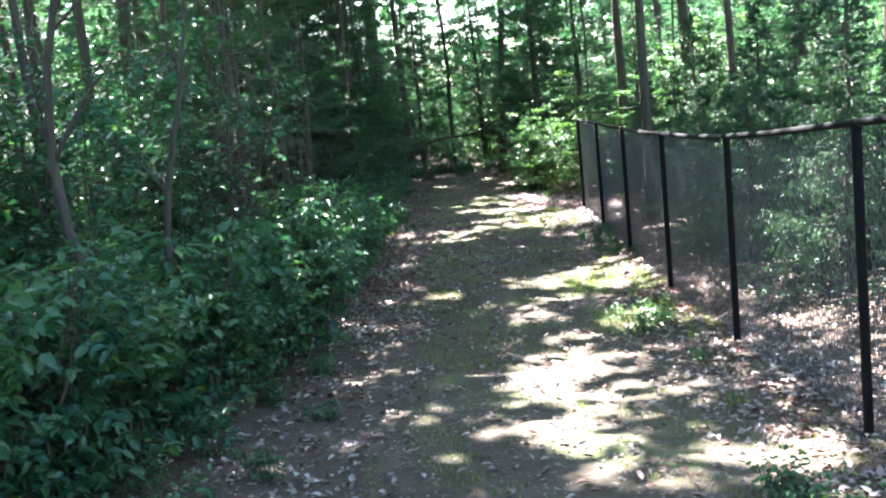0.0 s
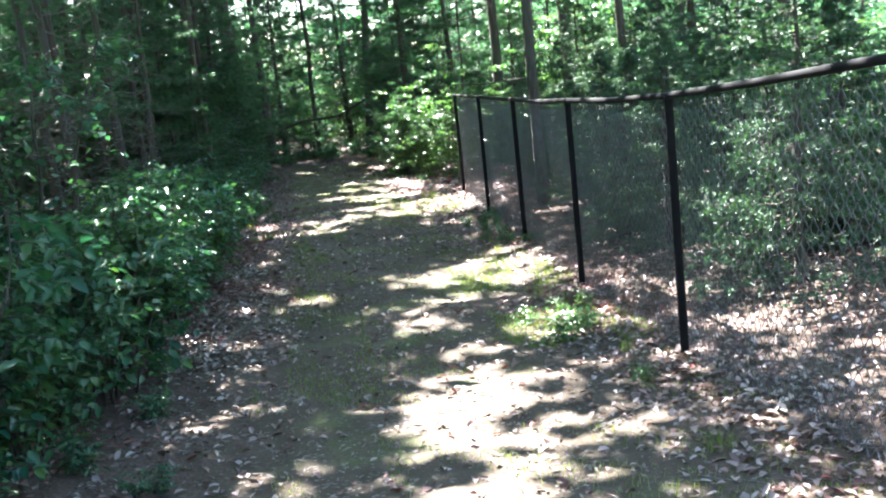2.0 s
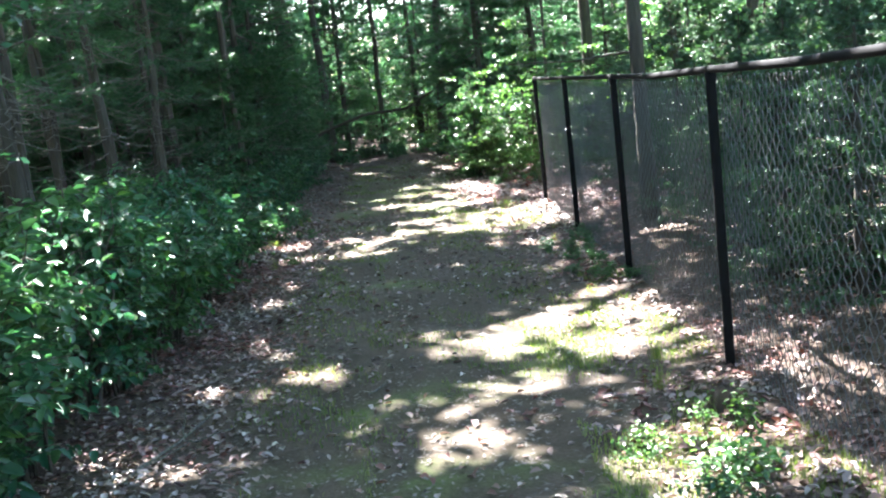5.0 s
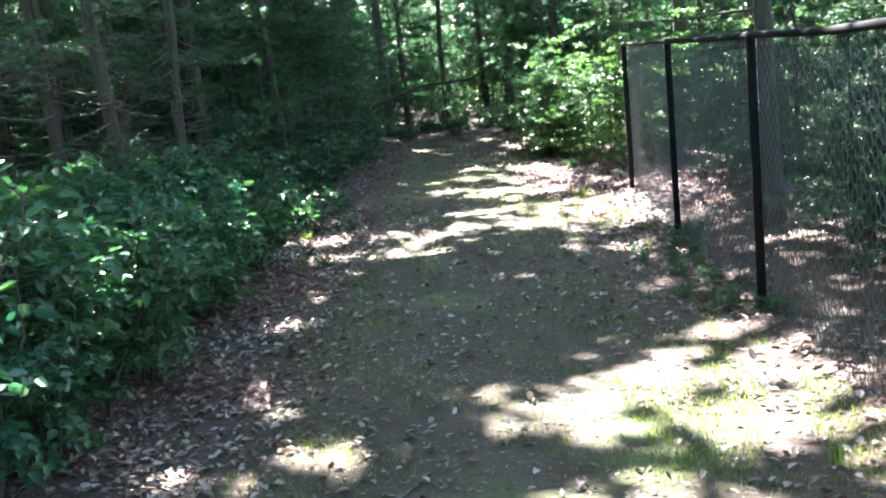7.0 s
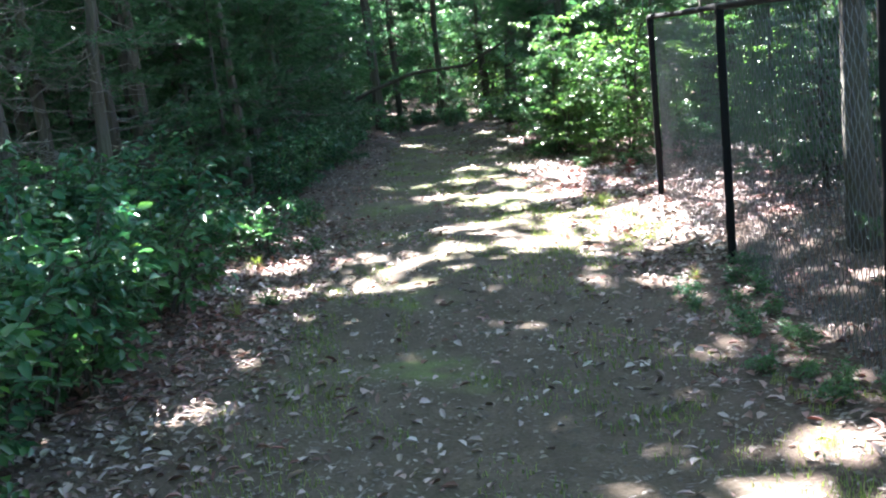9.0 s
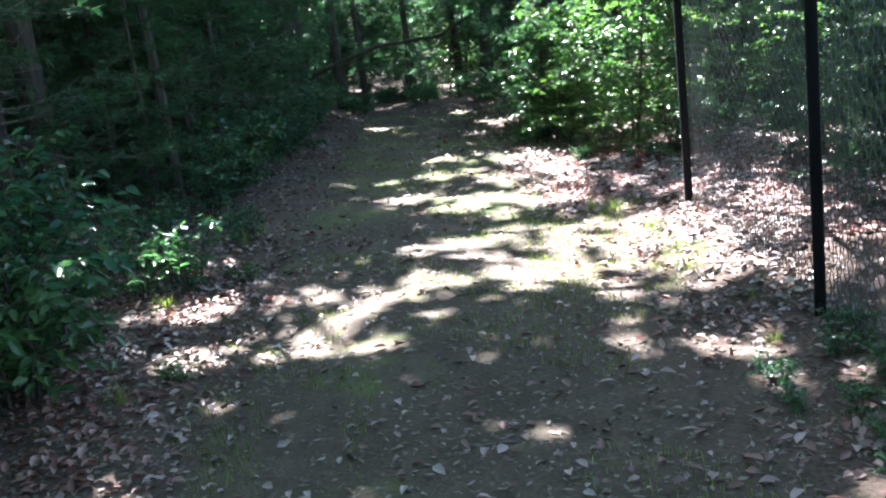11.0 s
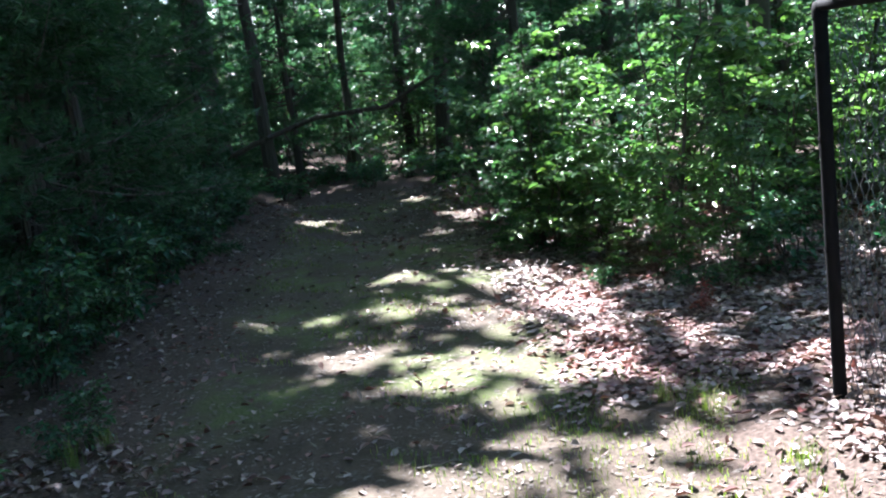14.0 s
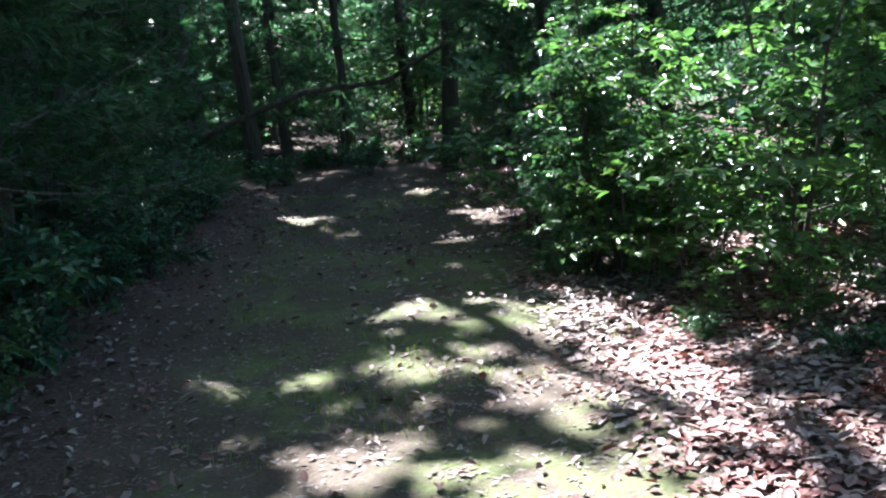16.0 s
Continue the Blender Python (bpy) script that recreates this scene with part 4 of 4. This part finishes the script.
def blades(p, h, w):
    n = len(p)
    out = scatter_dirs(n, 0.0)
    s = unit(np.cross(out, [0, 0, 1.0])) * w
    H = h * rng.uniform(0.5, 1.2, n)[:, None]
    b = p - [0, 0, 0.01]
    m = p + [0, 0, 1] * H * 0.6 + out * H * 0.2
    t = p + [0, 0, 1] * H * 0.85 + out * H * 0.6
    v = np.stack([b - s, b + s, m + s * 0.7, m - s * 0.7, t], 1).reshape(-1, 3)
    i = np.arange(n)[:, None] * 5
    f = np.concatenate([i + np.array([[0, 1, 2]]), i + np.array([[0, 2, 3]]), i + np.array([[3, 2, 4]])], 1).reshape(-1, 3)
    return v, f


def grass_keep(x, y):
    f = np.sin(x * 2.1 + 1.7 * np.sin(y * 0.9)) * np.sin(y * 1.3 + x) + 0.5 * np.sin(x * 6 + y * 5)
    return ((np.abs(x - 1.2) < 1.5) & (f > 0.42)) | ((x > 1.0) & (np.abs(y - 14.2) < 1.4) & (f > -0.5)) | ((x < 0.6) & (x > -0.1) & (y < 14) & (f > 0.1))


p = on_ground(60000, -0.4, 2.7, 1.0, 33.0, grass_keep)
q = on_ground(16000, 1.7, 2.85, 9.5, 16.0, lambda x, y: np.sin(x * 3 + 2) * np.sin(y * 2.3 + 1.5 * np.sin(x * 4)) > 0.05)
q2 = on_ground(9000, -0.35, 0.6, 6.0, 20.0, lambda x, y: np.sin(x * 5 + 1) * np.sin(y * 1.9 + 2 * np.sin(x * 3)) > 0.3)
q3 = on_ground(5000, 1.6, 2.9, 19.4, 22.6, lambda x, y: np.sin(x * 4 + 1) * np.sin(y * 3.1 + 2 * np.sin(x * 4)) > 0.25)
p = np.concatenate([p, q, q2, q3])
v, f = blades(p, 0.045, 0.0024)
tagged(new("trail_grass", mesh_of("trail_grass", v, f, GRASS)), "thin short grass growing in patches on the trail", "grass", kind="stuff")


def tuft(n, h, spread):
    base = np.column_stack([rng.normal(0, spread, n), rng.normal(0, spread, n), np.zeros(n)])
    t = tagged(new("grass_tuft", mesh_of("grass_tuft", *blades(base, h, 0.003), GRASS)), "tuft of long green grass blades at the trail's edge", "grass", "grass tufts")
    return t


spread_out([tuft(60, 0.24, 0.07), tuft(45, 0.3, 0.05)], [(2.28, 22.2, 0.6), (2.42, 21.9, 0.65), (2.45, 22.2, 0.6), (-0.6, 22.6, 0.9), (-0.72, 22.4, 1), (-0.68, 18.5, 1), (2.45, 13.1, 1), (2.3, 12.4, 1.1), (2.5, 11.9, 1), (2.4, 9.9, 1), (2.45, 15.3, 0.6), (2.6, 18.4, 0.6), (2.7, 19.1, 0.6), (-0.9, 20.3, 0.9), (2.5, 16.1, 0.5), (2.2, 7.6, 0.9), (1.95, 5.6, 1.0), (2.6, 21.2, 0.8)])

# dead limb hanging across the trail's end
limb = tagged(new("fallen_limb"), "dark bare fallen limb leaning across the trail's end", "fallen branch")
part("bough", mesh_of("bough", *tube([(-2.3, 33.7, -0.6), (-1.74, 33.6, -0.17), (-0.85, 33.5, 0.19), (0.12, 33.5, 0.48), (1.23, 33.5, 0.52), (1.6, 33.5, 0.71), (2.0, 33.6, 0.9), (2.6, 33.8, 1.3)], [0.05, 0.045, 0.042, 0.038, 0.034, 0.03, 0.026, 0.015], 8), PINE_BARK, True), limb)
for a, b in (((-0.4, 33.5, 0.33), (0.1, 33.2, -0.3)), ((0.6, 33.5, 0.5), (0.9, 33.2, -0.1)), ((0.3, 33.5, 0.48), (0.7, 33.4, 0.95)), ((1.3, 33.5, 0.55), (1.5, 33.2, 0.1)), ((-1.2, 33.5, 0.05), (-0.9, 33.3, -0.5))):
    part("twig", mesh_of("twig", *tube(bent(a, b, 5, 0, 0.03), np.linspace(0.014, 0.003, 5), 5), TWIG_BARK, True), limb)
for x, y, a, l in ((1.25, 20.0, 20, 0.4), (1.2, 17.6, -8, 0.35), (1.15, 21.75, 8, 0.28), (0.6, 13.2, 60, 0.3), (1.9, 8.4, 35, 0.5), (2.2, 7.0, -40, 0.7)):
    d = np.array([math.cos(radians(a)), math.sin(radians(a)), 0]) * l / 2
    c = np.array([x, y, float(ground_z(x, y)) + 0.008])
    tagged(new("stick", mesh_of("stick", *tube(bent(c - d, c + d, 6, 0, 0.006), np.linspace(0.008, 0.004, 6), 6), DEAD_WOOD, True)), "thin dry stick lying on the earth trail", "stick", "sticks on the trail")

# forked dead branch on the left edge, and a rotten stump by a fence post
branch = tagged(new("dead_branch"), "bare forked grey branch lying in dead leaves", "branch")
branch.location = (-0.62, 12.25, float(ground_z(-0.62, 12.25)) + 0.02)
part("bough", mesh_of("bough", *tube([(-0.25, -0.55, 0), (-0.1, -0.2, 0.03), (0.05, 0.1, 0.05), (0.22, 0.5, 0.1)], [0.014, 0.012, 0.009, 0.004], 7), DEAD_WOOD, True), branch)
for a, b in (((-0.1, -0.2, 0.03), (0.2, 0.1, 0.08)), ((0.05, 0.1, 0.05), (0.04, 0.42, 0.14)), ((0.0, 0.0, 0.04), (0.32, 0.28, 0.05)), ((-0.18, -0.4, 0.01), (0.1, -0.28, 0.04))):
    part("twig", mesh_of("twig", *tube(bent(a, b, 5, 0, 0.012), np.linspace(0.008, 0.003, 5), 5), DEAD_WOOD, True), branch)
ROTTEN = bark("rotten_wood", (0.06, 0.03, 0.022), (0.17, 0.085, 0.06), 14)
sz = float(ground_z(2.52, 11.9))
ring = [(0.085, -0.05), (0.08, 0.03), (0.07, 0.09), (0.066, 0.13), (0.05, 0.125), (0.02, 0.115), (0.001, 0.112)]
v, f = tube([(0, 0, z) for r, z in ring], [r for r, z in ring], 14)
v[:, :2] *= (1 + 0.14 * np.sin(np.arctan2(v[:, 1], v[:, 0]) * 5 + 1))[:, None]
v[:, 2] += 0.02 * np.sin(np.arctan2(v[:, 1], v[:, 0]) * 3) * (v[:, 2] > 0.08)
stump = tagged(new("stump", mesh_of("stump", v, f, ROTTEN, True)), "small rotten red-brown stump beside the fence", "stump")
stump.location = (2.52, 11.9, sz)


def crooked_sapling(x, y, path, r, limbs, label):
    thing = tagged(new("sapling"), label, "tree", "crooked saplings at the edge")
    thing.location = (x, y, float(ground_z(x, y)))
    pts = np.array(path, float)
    k = np.linspace(0, len(pts) - 1, 22)
    line = np.stack([np.interp(k, np.arange(len(pts)), pts[:, c]) for c in range(3)], 1)
    for _ in range(2):
        line[1:-1] = (line[:-2] + 2 * line[1:-1] + line[2:]) / 4
    line += rng.normal(0, 0.006, line.shape)
    part("trunk", mesh_of("trunk", *tube(line, np.linspace(r * 1.25, r * 0.35, 22), 10), PINE_BARK, True), thing)
    ta, tb = [], []
    for i in limbs:
        a = line[i]
        for q in range(2):
            th = rng.uniform(0, 2 * np.pi)
            b = a + np.array([math.cos(th) * 0.6, math.sin(th) * 0.6, rng.uniform(0.3, 0.9)])
            bough = bent(a, b, 6, -0.05, 0.02)
            part("limb", mesh_of("limb", *tube(bough, np.linspace(r * 0.35, 0.004, 6), 6), PINE_BARK, True), thing)
            for g in range(5):
                c = bough[rng.integers(2, 6)]
                ta.append(c); tb.append(c + rng.normal(0, 0.2, 3) * [1, 1, 0.5])
    tagged(part("foliage", mesh_of("foliage", *leafy(np.array(ta), np.array(tb), 8, 0.08, 0.045), SHRUB_LEAF), thing), kind="stuff")


crooked_sapling(-2.02, 7.5, [(0, 0, -0.1), (-0.06, 0, 0.5), (-0.14, 0.02, 1.1), (-0.27, 0.03, 1.7), (-0.26, 0.02, 2.4), (-0.1, 0, 3.0), (0.0, 0.1, 3.8), (0.15, 0.1, 4.8)], 0.04, (10, 14, 17, 19), "crooked dark-barked sapling rising through the shrubs")
crooked_sapling(-1.95, 8.6, [(0, 0, -0.1), (0.05, 0, 0.6), (0.02, 0.05, 1.3), (0.16, 0.03, 2.0), (0.36, 0, 2.7), (0.45, 0.1, 3.6), (0.4, 0.2, 4.4)], 0.028, (9, 13, 18), "thin leaning dark sapling among the shrubs")
